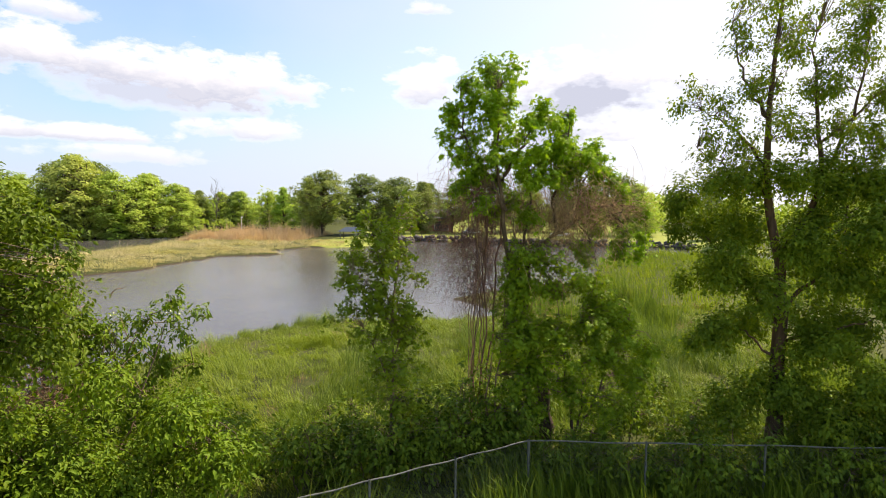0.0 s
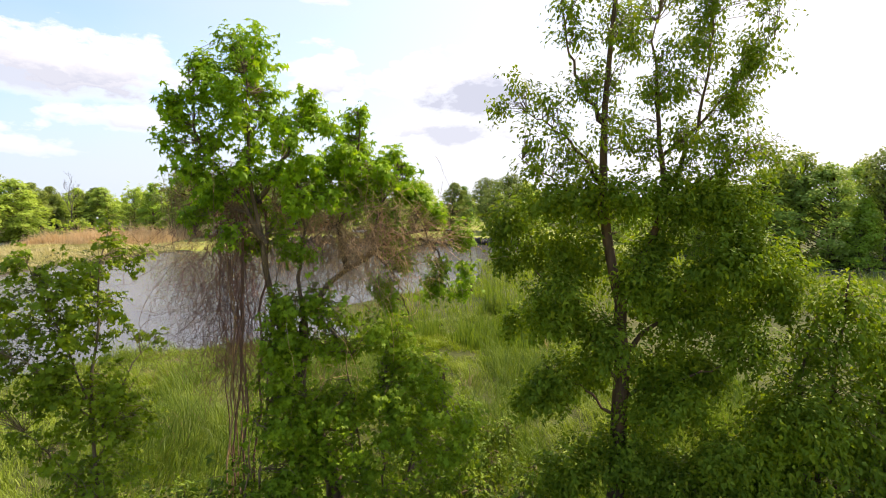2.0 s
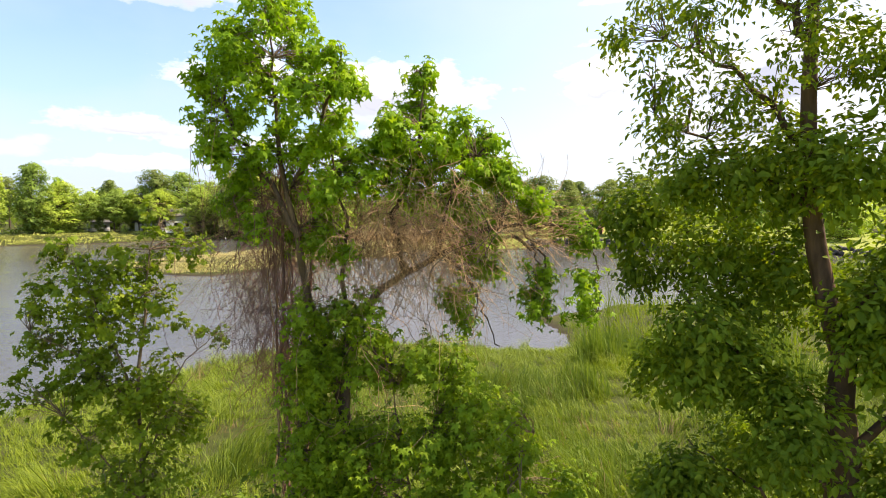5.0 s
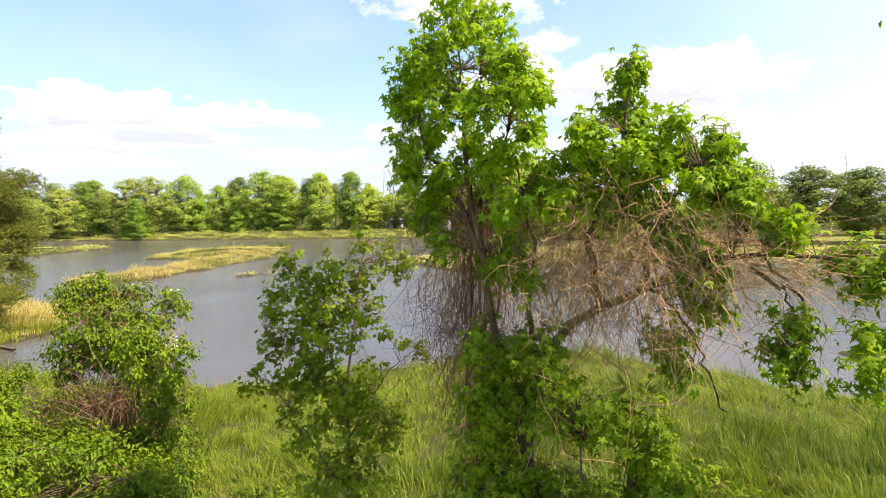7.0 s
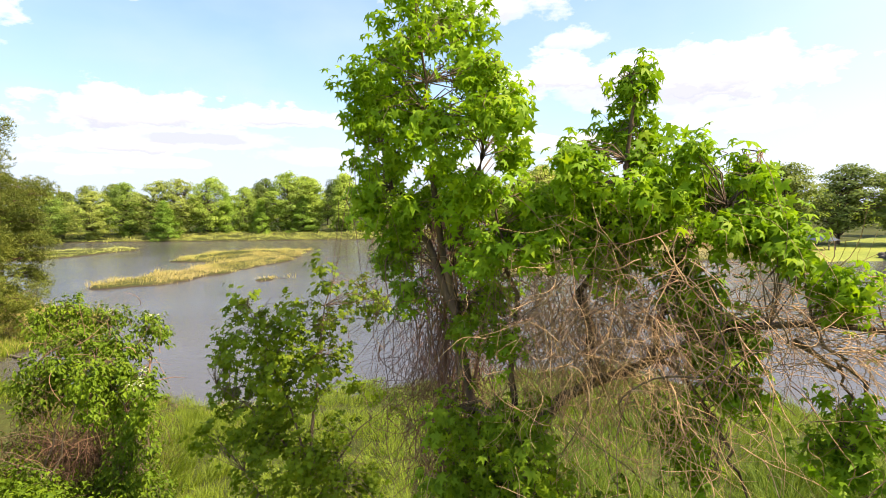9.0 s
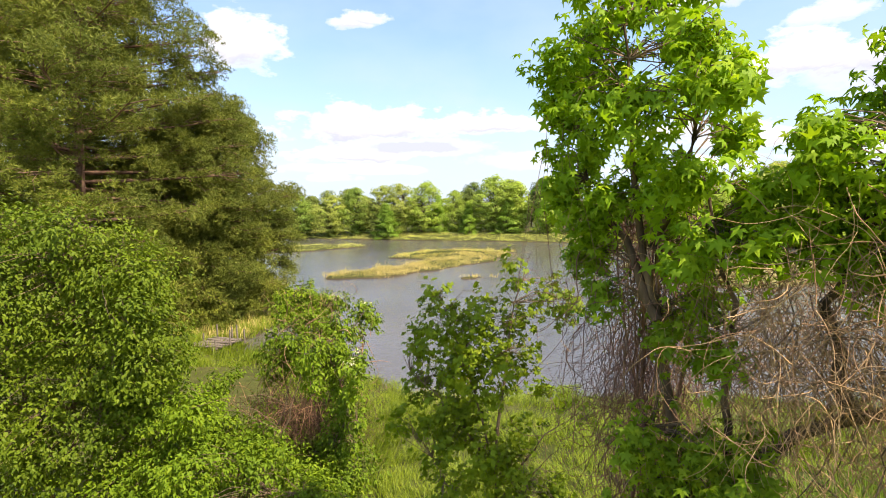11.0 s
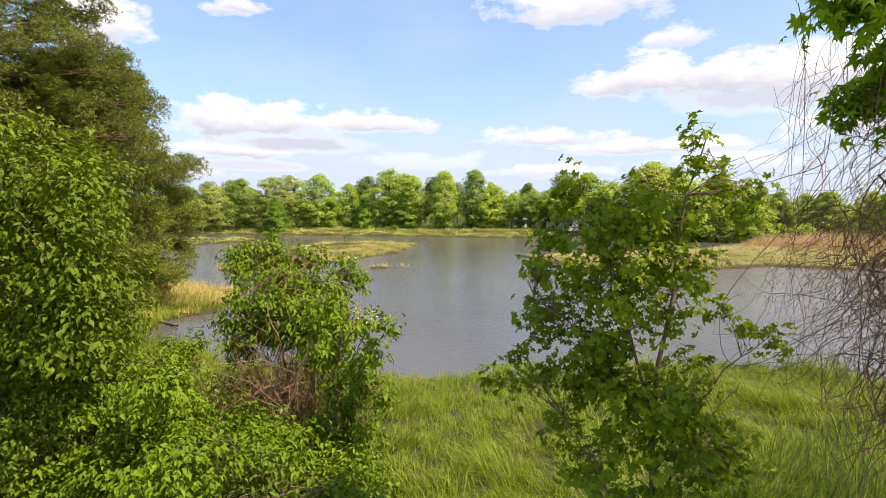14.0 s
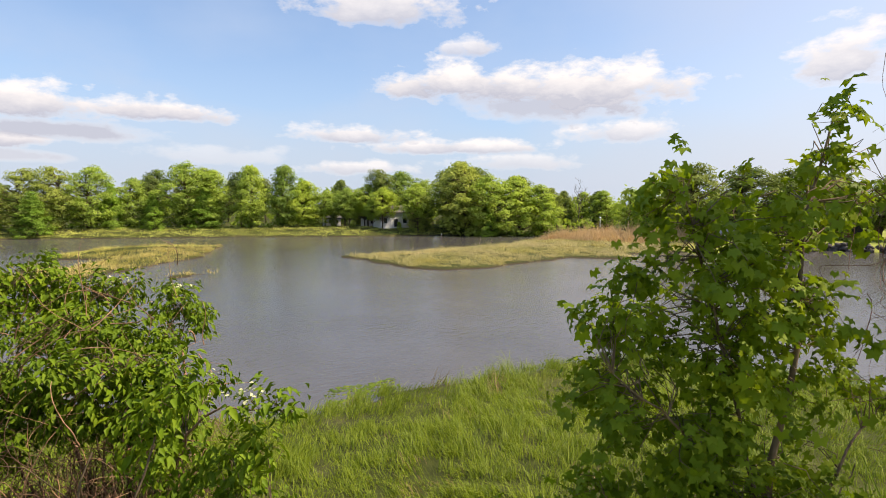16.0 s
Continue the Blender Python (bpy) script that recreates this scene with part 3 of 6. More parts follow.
def spaced(lo, hi, step, far, grow=1.25):
    a = list(np.arange(lo, hi + step / 2, step))
    s = step
    while a[-1] < far:
        s *= grow
        a.append(a[-1] + s)
    s = step
    while a[0] > -far:
        s *= grow
        a.insert(0, a[0] - s)
    return np.array(a)


def build_ground():
    gx, gy = spaced(-155, 100, 1.0, 3600), spaced(-20, 135, 1.0, 3600)
    X, Y = np.meshgrid(gx, gy)
    Z = land_z(X, Y)
    nx, ny = len(gx), len(gy)
    i = np.arange(ny - 1)[:, None] * nx + np.arange(nx - 1)[None]
    Fq = np.stack([i, i + 1, i + nx + 1, i + nx], -1).reshape(-1, 4)
    me = mesh_from("ground", np.stack([X, Y, Z], -1).reshape(-1, 3), Fq, GROUND, True)
    # mown park beyond the pond
    me.materials.append(LAWN)
    c = np.stack([X, Y], -1).reshape(-1, 2)[Fq].mean(1)
    mown = (c[:, 1] > 92) & (c[:, 0] > -33) & (c[:, 0] < 45) & (c[:, 1] < 400)
    yard = (c[:, 1] < 11.0 + 0.07 * c[:, 0]) & (c[:, 1] < 10.9 + 0.69 * (c[:, 0] - 0.85))
    me.polygons.foreach_set("material_index", (mown | yard).astype(np.int32))
    tagged(new("ground", me), "green and straw marshland with muddy edges", "ground", kind="structure")
    x0, x1, y0, y1 = -170, 170, -30, 140
    k = 40
    wx, wy = np.meshgrid(np.linspace(x0, x1, k), np.linspace(y0, y1, k))
    i = np.arange(k - 1)[:, None] * k + np.arange(k - 1)[None]
    Fq = np.stack([i, i + 1, i + k + 1, i + k], -1).reshape(-1, 4)
    tagged(new("water", mesh_from("water", np.stack([wx, wy, np.full_like(wx, WATER_Z)], -1).reshape(-1, 3), Fq, WATER_M, True)),
           "rippled grey-brown pond water mirroring the sky", "water", kind="structure")


build_ground()


def grass(name, label, mat, n, box, keep, height, width, seed, lean=0.3, tuft=0.0, per=1):
    """Blades over a stretch of ground, joined into one mesh."""
    rng = np.random.default_rng(seed)
    x0, x1, y0, y1 = box
    px, py = rng.uniform(x0, x1, n), rng.uniform(y0, y1, n)
    d = shore(px, py)
    ok = keep(px, py, d)
    px, py, d = px[ok], py[ok], d[ok]
    if per > 1:
        px, py, d = (np.repeat(a, per) for a in (px, py, d))
        own = np.repeat(np.exp(rng.normal(0, 0.38, len(px) // per)), per)
        own_way = np.repeat(rng.normal(0, 0.7, len(px) // per), per)
        px, py = px + rng.normal(0, tuft, len(px)), py + rng.normal(0, tuft, len(py))
    else:
        own, own_way = 1.0, 0.0
    pz = land_z(px, py, d) - 0.03
    m = len(px)
    big = 0.6 + 0.75 * (0.5 + 0.5 * np.sin(px * 0.9 + 2 * np.sin(py * 0.6))) * (0.5 + 0.5 * np.sin(py * 1.1)) + 0.3 * np.sin(px * 2.9 + 1.5 * np.sin(py * 2.1)) * np.sin(py * 3.3)
    h = height * big * own * np.exp(rng.normal(0, 0.22, m))
    w = width * np.exp(rng.normal(0, 0.25, m))
    az = rng.uniform(0, 2 * np.pi, m)
    wind = 2.6 + 1.1 * np.sin(px * 0.55 + 1.3 * np.sin(py * 0.4)) + 0.8 * np.sin(py * 0.7 + px * 0.21) + own_way + rng.normal(0, 0.55, m)
    ln = np.abs(rng.normal(lean, 0.2, m)) * h
    ox, oy = np.cos(wind) * ln, np.sin(wind) * ln
    bx, by = np.cos(az) * w / 2, np.sin(az) * w / 2
    V = np.stack([np.stack([px - bx, py - by, pz], -1), np.stack([px + bx, py + by, pz], -1),
                  np.stack([px + bx * 0.75 + ox * 0.35, py + by * 0.75 + oy * 0.35, pz + h * 0.6], -1),
                  np.stack([px - bx * 0.75 + ox * 0.35, py - by * 0.75 + oy * 0.35, pz + h * 0.6], -1),
                  np.stack([px + ox, py + oy, pz + h * (1 - 0.3 * (ln / np.maximum(h, 1e-3)) ** 2)], -1)], 1).reshape(-1, 3)
    i = np.arange(m)[:, None] * 5
    Fc = np.concatenate([i + np.array([0, 1, 2]), i + np.array([0, 2, 3]), i + np.array([3, 2, 4])], 1).reshape(-1, 3)
    return tagged(new(name, mesh_from(name, V, Fc, mat)), label, "grass", kind="stuff")


near_bank = lambda x, y, d: (d > 0.05) & ~((y < 11.1 + 0.07 * x) & (y < 11.1 + 0.69 * (x - 0.85)))
grass("marsh_grass", "long bright green marsh grass leaning in the wind", GRASS, 7600, (-24, 14, 8, 36), near_bank, 0.33, 0.0145, 11, 0.9, per=44, tuft=0.17)
grass("marsh_grass", "short dead straw between the tussocks", DRY_GRASS, 800, (-24, 14, 8, 36), lambda x, y, d: near_bank(x, y, d) & (np.sin(x * 0.7 + 2 * np.sin(y * 0.45)) * np.sin(y * 0.9 + 1.0) > 0.1), 0.42, 0.014, 20, 0.9, per=16, tuft=0.16)
grass("marsh_grass", "tall marsh grass with straw patches along the channel", GRASS, 9000, (-10, 60, 36, 92), lambda x, y, d: (d > 0.1) & (x - 2 > (y - 50) * 0.2), 0.7, 0.04, 12, 0.45, per=8, tuft=0.3)
grass("lush_grass", "rank dark green weeds by the fence", GRASS_LUSH, 7000, (-6, 16, 11.4, 26), lambda x, y, d: (d > 1.5) & (np.sin(x * 0.8 + 1) * np.sin(y * 0.6) > -0.1), 0.5, 0.02, 13, 0.55, per=14, tuft=0.16)
on_spit = lambda x, y, d: (d > 0.1) & (x < -28) & (d < 26)
grass("green_reeds", "patch of upright fresh green reeds in the marsh", GRASS_LUSH, 2600, (1.5, 10, 25.5, 37), lambda x, y, d: (d > 0.4) & (np.sin(x * 0.9 + 1.3 * np.sin(y * 0.5)) + np.sin(y * 0.8 + x * 0.3) > 0.1), 0.85, 0.03, 22, 0.18, per=9, tuft=0.22)
grass("reeds", "yellow-green reeds on the low spit", SPIT, 11000, (-64, -28, 46, 100), lambda x, y, d: on_spit(x, y, d) & (d > 0.5 + 0.5 * np.sin(x * 0.7 + y)), 0.29, 0.034, 14, 0.7, per=12, tuft=0.35)
grass("reeds", "yellow reeds on the small island", REED, 5200, (-93, -53, 8, 49), lambda x, y, d: (d > 0.1), 0.33, 0.036, 15, 0.5, per=13, tuft=0.35)
grass("reeds", "straw reeds beside the pine shore", REED, 3600, (-52, -30, 0, 14), lambda x, y, d: (d > 0.3) & (d < 7), 0.42, 0.03, 16, 0.4, per=8, tuft=0.2)
grass("marsh_grass", "bright grass on the point beside the jetty", GRASS, 2600, (-36, -23, -4, 11), lambda x, y, d: (d > 0.05), 0.4, 0.025, 21, 0.6, per=14, tuft=0.2)
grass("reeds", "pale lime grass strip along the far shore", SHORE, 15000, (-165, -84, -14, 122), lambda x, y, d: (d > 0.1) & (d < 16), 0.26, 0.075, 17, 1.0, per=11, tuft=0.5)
grass("reeds", "tan feathery reed bed behind the spit", TAN, 4200, (-60, -38, 96, 120), lambda x, y, d: (d > 1.0), 1.0, 0.05, 18, 0.3, per=11, tuft=0.45)

by_fence = lambda x, y, d: np.minimum(np.abs(y - (10.84 + 0.07 * x)) + 9 * (x < 0.5), np.abs(y - (10.9 + 0.69 * (x - 0.85))) + 9 * (x > 1.2)) < 0.45 + 0.3 * np.sin(x * 2.1)
grass("fence_weeds", "shady weeds growing through the fence", GRASS_LUSH, 16000, (-6, 16, 5.5, 12.6), by_fence, 0.6, 0.03, 19, 0.4, per=6, tuft=0.12)

# ---------------------------------------------------------------- vine-hung sweetgum
GUM_UP_A = [(-0.19, 12.49, 9.45, 0.56, 0.56), (-0.32, 12.06, 8.9, 0.47, 0.47), (0.13, 12.7, 8.9, 0.41, 0.41), (1.15, 12.2, 8.55, 0.32, 0.32), (-0.57, 11.99, 8.47, 0.3, 0.3),
         (-0.03, 12.12, 8.28, 0.46, 0.46), (0.27, 12.65, 8.3, 0.38, 0.38), (0.94, 12.53, 8.33, 0.23, 0.23), (-0.56, 12.21, 7.85, 0.37, 0.37), (0.19, 12.39, 7.78, 0.3, 0.3),
         (0.55, 12.89, 7.83, 0.25, 0.25), (-0.58, 11.88, 7.43, 0.25, 0.25), (-0.08, 12.13, 7.34, 0.32, 0.32), (0.28, 12.64, 7.37, 0.27, 0.27), (-0.58, 12.29, 6.96, 0.27, 0.27),
         (0.65, 12.52, 7.07, 0.25, 0.25), (0.72, 13.05, 7.23, 0.3, 0.3)]
GUM_UP_B = [(1.83, 13.41, 8.52, 0.2, 0.2), (1.65, 13.38, 8.14, 0.31, 0.31), (1.33, 13.38, 7.78, 0.28, 0.28), (1.89, 13.49, 7.9, 0.28, 0.28), (2.35, 13.33, 7.75, 0.24, 0.24),
         (1.3, 13.01, 7.53, 0.34, 0.34), (1.66, 13.22, 7.46, 0.29, 0.29), (2.06, 13.46, 7.45, 0.26, 0.26), (2.15, 13.88, 7.51, 0.16, 0.16), (1.13, 12.78, 7.2, 0.3, 0.3),
         (1.53, 12.92, 7.12, 0.25, 0.25), (1.83, 13.34, 7.12, 0.19, 0.19), (2.67, 13.93, 7.6, 0.23, 0.23), (2.37, 14.0, 7.4, 0.14, 0.14), (2.73, 13.92, 7.04, 0.12, 0.12),
         (2.67, 13.63, 7.14, 0.13, 0.13), (-1.06, 11.97, 8.47, 0.1, 0.1)]
GUM_UP_C = [(0.42, 11.95, 9.3, 0.38, 0.36), (-0.6, 12.2, 9.1, 0.34, 0.34), (-1.05, 12.05, 7.85, 0.3, 0.3), (-0.95, 12.1, 8.35, 0.3, 0.3), (1.3, 12.2, 8.2, 0.3, 0.3),
         (2.3, 12.9, 7.5, 0.28, 0.26), (1.7, 12.7, 7.75, 0.28, 0.26), (0.7, 11.8, 8.1, 0.32, 0.3), (0.1, 11.6, 8.6, 0.3, 0.3), (1.0, 12.1, 7.6, 0.3, 0.24), (2.2, 14.8, 7.6, 0.3, 0.26)]
GUM_MID = [(0.0, 12.8, 6.9, 0.34, 0.3), (0.4, 12.8, 6.4, 0.28, 0.28), (0.95, 12.3, 6.85, 0.3, 0.26), (-0.1, 12.8, 6.2, 0.24, 0.22), (1.35, 12.6, 6.95, 0.3, 0.24), (-0.45, 12.1, 7.2, 0.28, 0.28),
           (0.6, 12.3, 7.3, 0.34, 0.3), (1.8, 13.0, 6.95, 0.26, 0.22), (0.9, 12.5, 6.0, 0.2, 0.2), (-0.9, 12.3, 6.75, 0.16, 0.16), (1.5, 12.9, 7.6, 0.28, 0.26), (2.6, 13.3, 7.2, 0.26, 0.22), (3.0, 13.7, 6.95, 0.24, 0.2), (2.1, 13.1, 7.3, 0.3, 0.26), (2.9, 13.9, 7.25, 0.22, 0.2), (3.3, 13.9, 6.7, 0.2, 0.18)]
GUM_LOW_A = [(2.2, 13.54, 6.84, 0.17, 0.17), (2.28, 13.63, 6.51, 0.21, 0.21), (2.45, 13.68, 6.14, 0.21, 0.21), (2.58, 13.68, 5.78, 0.15, 0.15), (2.65, 13.86, 6.25, 0.12, 0.12),
         (1.7, 13.32, 6.88, 0.18, 0.18), (3.37, 14.14, 6.66, 0.13, 0.13), (3.79, 14.47, 6.42, 0.19, 0.19), (3.99, 14.55, 6.15, 0.17, 0.17), (3.43, 14.17, 5.68, 0.16, 0.16),
         (3.37, 14.15, 5.35, 0.17, 0.17), (3.34, 14.34, 5.07, 0.18, 0.18), (2.24, 13.67, 5.31, 0.2, 0.2), (2.35, 13.59, 5.01, 0.14, 0.14), (2.65, 13.87, 5.76, 0.12, 0.12),
         (4.03, 14.49, 5.54, 0.16, 0.16), (3.96, 14.69, 5.11, 0.17, 0.17), (-0.26, 12.1, 6.45, 0.16, 0.16), (-0.73, 11.9, 7.44, 0.13, 0.13)]
GUM_STEM_A = [(0.17, 12.21, 6.46, 0.21, 0.21), (0.35, 12.38, 6.18, 0.18, 0.18), (0.22, 12.28, 5.18, 0.26, 0.26), (0.27, 12.68, 4.81, 0.35, 0.35), (0.26, 12.35, 4.32, 0.37, 0.37),
         (0.78, 12.7, 5.01, 0.22, 0.22), (0.47, 12.78, 4.33, 0.32, 0.32), (0.22, 12.61, 3.69, 0.39, 0.39), (0.2, 12.3, 3.09, 0.47, 0.47), (0.67, 12.53, 3.27, 0.35, 0.35)]
GUM_BASE = (1.5, 13.3, -0.2)
gum_limbs = [
    ([(1.5, 13.3, -0.3), (1.3, 13.1, 1.6), (1.05, 12.9, 2.6), (0.8, 12.7, 3.4)], 0.21, 0.11),
    ([(0.85, 12.75, 3.3), (0.5, 12.65, 4.6), (0.25, 12.5, 5.9), (0.1, 12.3, 7.2), (0.05, 12.2, 8.2), (0.1, 12.1, 9.0)], 0.085, 0.01),
    ([(0.95, 12.8, 2.8), (0.8, 12.75, 4.1), (0.95, 12.85, 5.0), (1.4, 13.1, 5.55), (2.0, 13.4, 5.85), (2.6, 13.8, 6.3), (3.2, 14.1, 6.4), (4.0, 14.6, 6.3)], 0.085, 0.02),
    ([(0.9, 12.8, 4.5), (0.75, 12.8, 5.4), (0.9, 12.7, 6.4), (0.8, 12.5, 7.4)], 0.05, 0.012),
    ([(1.6, 13.2, 5.7), (1.5, 13.1, 6.6), (1.8, 13.3, 7.5), (1.8, 13.3, 8.6)], 0.06, 0.012),
    ([(0.2, 12.4, 6.9), (0.7, 12.4, 7.8), (1.2, 12.2, 8.7)], 0.05, 0.012),
    ([(2.0, 13.4, 5.9), (2.2, 13.5, 6.8), (2.7, 13.8, 7.6)], 0.04, 0.01),
    ([(0.3, 12.4, 6.2), (-0.3, 12.2, 7.2), (-0.7, 12.1, 8.0), (-0.8, 12.1, 9.1)], 0.05, 0.01),
    ([(3.0, 14.0, 6.2), (3.4, 14.3, 5.8), (3.5, 14.3, 4.9)], 0.03, 0.006),
    ([(2.2, 13.6, 6.0), (2.5, 13.7, 5.6), (2.6, 13.6, 5.0)], 0.03, 0.006),
    ([(3.6, 14.4, 6.35), (4.05, 14.65, 6.1), (4.15, 14.7, 5.7), (4.2, 14.7, 5.0)], 0.022, 0.005),
    ([(3.1, 14.05, 6.35), (3.3, 14.2, 6.0), (3.32, 14.2, 5.6), (3.3, 14.2, 5.0)], 0.02, 0.005),
    ([(2.1, 13.5, 6.9), (2.25, 13.65, 6.5), (2.4, 13.75, 6.0), (2.6, 13.8, 5.5)], 0.018, 0.005),
    ([(2.0, 13.4, 6.0), (2.3, 13.6, 5.75), (2.55, 13.7, 5.25), (2.7, 13.8, 4.85), (2.85, 13.9, 4.5)], 0.028, 0.008),
]
GUM_UP = GUM_UP_A + GUM_UP_B + GUM_UP_C + GUM_MID
gum, _ = leafy_tree("sweetgum_tree", "tall sweetgum with bright star leaves, draped in dead vines", "tree", GUM_BASE, gum_limbs,
                            [(x, y, z, r * 0.75, q * 0.75) for x, y, z, r, q in GUM_UP] + broken(GUM_UP, 81, 3, 0.5) + GUM_LOW_A + [(x, y, z - 0.08, r * k, q * k) for k in (1.25, 1.4) for x, y, z, r, q in GUM_LOW_A], STAR, 0.148, GUM, BARK, 21, lai=3.9, per=9, spread=0.10, twig_share=0.7)


def squiggle(rng, start, way, k, step, curl, fall, reach=0.75):
    """Curling strands: each step turns a little at random and is pulled down."""
    n = len(start)
    d = norm(np.broadcast_to(way, (n, 3)) + rng.normal(0, 0.35, (n, 3)))
    turn = rng.normal(0, curl, (n, 3))
    p, out = start.copy(), [start.copy()]
    ln = step * np.exp(rng.normal(0, 0.3, (n, 1)))
    for _ in range(k - 1):
        turn = 0.75 * turn + rng.normal(0, curl * 0.6, (n, 3))
        d = norm(d + turn + np.array([0, 0, -fall]))
        p = p + d * ln
        p[:, 2] = np.maximum(p[:, 2], 0.02)
        out.append(p.copy())
    P = np.stack(out, 1)
    far_off = np.linalg.norm(P[:, :, :2] - P[:, :1, :2], axis=-1).max(1)
    return P[far_off < reach]


def strand_part(name, label, P, r0, r1, mat, tree, off, rng):
    n, k, _ = P.shape
    v, f = tubes(P, np.linspace(r0, r1, k)[None] * np.exp(rng.normal(0, 0.3, (n, 1))), 3)
    tagged(part_mesh(name, mesh_from(name, v - off, f, mat), tree, label), kind="stuff")


def build_vines(tree, base):
    rng = np.random.default_rng(5)
    off = np.array(base)
    # the thick bundle that runs down beside the trunk
    k, n = 24, 13
    foot = np.array([-0.35, 12.95, -0.2]) + rng.normal(0, 0.17, (n, 3)) * np.array([1, 1, 0])
    head = np.array([-0.2, 12.6, 6.9]) + rng.normal(0, 0.15, (n, 3)) * np.array([1, 1, 1.6])
    u = np.linspace(0, 1, k)[None, :, None]
    P = foot[:, None] * (1 - u) + head[:, None] * u + np.cumsum(rng.normal(0, 0.03, (n, k, 3)), 1) + 0.06 * np.sin(u * rng.uniform(5, 14, (n, 1, 1)) + rng.uniform(0, 6.3, (n, 1, 3)))
    R = np.full((n, k), 0.0095) * np.exp(rng.normal(0, 0.35, (n, 1)))
    for i in range(n):
        v, f = tubes(P[i:i + 1], R[i:i + 1], 5)
        part_mesh("vine_stem", mesh_from("vine_stem", v - off, f, DRY if i % 6 == 0 else VINE, True), tree)
    # strands that hang off the crown and the long limb
    a = np.array([(-0.45, 12.2, 6.3), (0.0, 12.4, 6.5), (0.5, 12.7, 6.5), (1.1, 12.9, 6.4), (1.6, 13.2, 6.3), (2.1, 13.5, 6.2), (2.7, 13.8, 6.3), (3.2, 14.1, 6.3)])
    w = np.array([0.05, 0.2, 0.17, 0.15, 0.11, 0.08, 0.05, 0.03])

    def tops(n, s):
        return a[rng.choice(len(a), n, p=w / w.sum())] + rng.normal(0, 1, (n, 3)) * np.array(s)

    strand_part("hanging_vine", "thin brown vine strands hanging loose", squiggle(rng, tops(190, (0.25, 0.25, 0.3)), (0, 0, -0.7), 22, 0.07, 0.25, 0.15), 0.0042, 0.0016, VINE, tree, off, rng)
    strand_part("curling_vine", "fine curling purple-brown vine ends", squiggle(rng, np.array([-0.85, 12.95, 5.5]) + rng.normal(0, 1, (420, 3)) * np.array([0.36, 0.34, 0.55]), (-0.3, 0.0, -0.5), 20, 0.062, 0.23, 0.13, 1.0), 0.003, 0.0013, VINE, tree, off, rng)
    strand_part("vine_veil", "fine grey veil of hanging vine ends", squiggle(rng, np.array([-1.0, 12.7, 7.0]) + rng.normal(0, 1, (110, 3)) * np.array([0.3, 0.3, 0.35]), (0, 0, -0.6), 18, 0.05, 0.2, 0.14), 0.0021, 0.0011, VINE, tree, off, rng)
    strand_part("looping_vine", "long loose vine loops reaching towards the sapling", squiggle(rng, np.array([-0.7, 12.7, 5.1]) + rng.normal(0, 1, (40, 3)) * np.array([0.25, 0.25, 0.5]), (-1.0, -0.1, -0.1), 22, 0.07, 0.14, 0.06, 1.5), 0.003, 0.0016, VINE, tree, off, rng)
    strand_part("loose_strand", "fine bare strands hanging from the crown", squiggle(rng, np.array([-0.7, 11.9, 7.9]) + rng.normal(0, 1, (12, 3)) * np.array([0.3, 0.25, 0.4]), (0, 0, -1.6), 14, 0.11, 0.07, 0.3), 0.0026, 0.0016, VINE, tree, off, rng)
    strand_part("vine_net", "curling brown vine tangle round the trunk", squiggle(rng, np.stack([rng.normal(-0.3, 0.26, 1150), rng.normal(12.8, 0.28, 1150), 4.0 + 3.6 * rng.random(1150)], -1), (0, 0, -0.6), 16, 0.075, 0.27, 0.13), 0.0045, 0.0018, VINE, tree, off, rng)
    strand_part("twig_tangle", "tangle of dry tan twigs", squiggle(rng, np.array([1.6, 13.1, 6.2]) + rng.normal(0, 1, (1500, 3)) * np.array([0.8, 0.45, 0.45]), (0.25, 0.15, -0.2), 12, 0.07, 0.28, 0.12), 0.0032, 0.0015, DRY, tree, off, rng)
    strand_part("vine_tangle", "reddish-brown vine tangle over the long limb", squiggle(rng, np.array([1.5, 13.05, 6.45]) + rng.normal(0, 1, (750, 3)) * np.array([0.8, 0.45, 0.45]), (0.05, 0.05, -0.4), 14, 0.07, 0.27, 0.12), 0.003, 0.0013, DEAD, tree, off, rng)
    strand_part("branch_tangle", "greyish dead branchlets", squiggle(rng, np.array([1.7, 13.2, 6.2]) + rng.normal(0, 1, (120, 3)) * np.array([0.7, 0.4, 0.35]), (0.2, 0.1, -0.1), 11, 0.085, 0.16, 0.05, 1.0), 0.0065, 0.0025, TWIG, tree, off, rng)
    strand_part("dead_brush", "swept dry brush on the long limb", squiggle(rng, np.array([3.0, 14.0, 6.3]) + rng.normal(0, 1, (260, 3)) * np.array([0.45, 0.3, 0.18]), (0.8, 0.45, 0.0), 10, 0.075, 0.2, 0.05, 1.3), 0.0036, 0.0018, DRY, tree, off, rng)
    strand_part("dry_stem", "straw-coloured dead stems", squiggle(rng, np.array([0.95, 12.9, 4.9]) + rng.normal(0, 1, (170, 3)) * np.array([0.34, 0.28, 0.7]), (0, 0, -0.8), 24, 0.10, 0.26, 0.12, 1.2), 0.004, 0.002, DRY, tree, off, rng)


build_vines(gum, GUM_BASE)

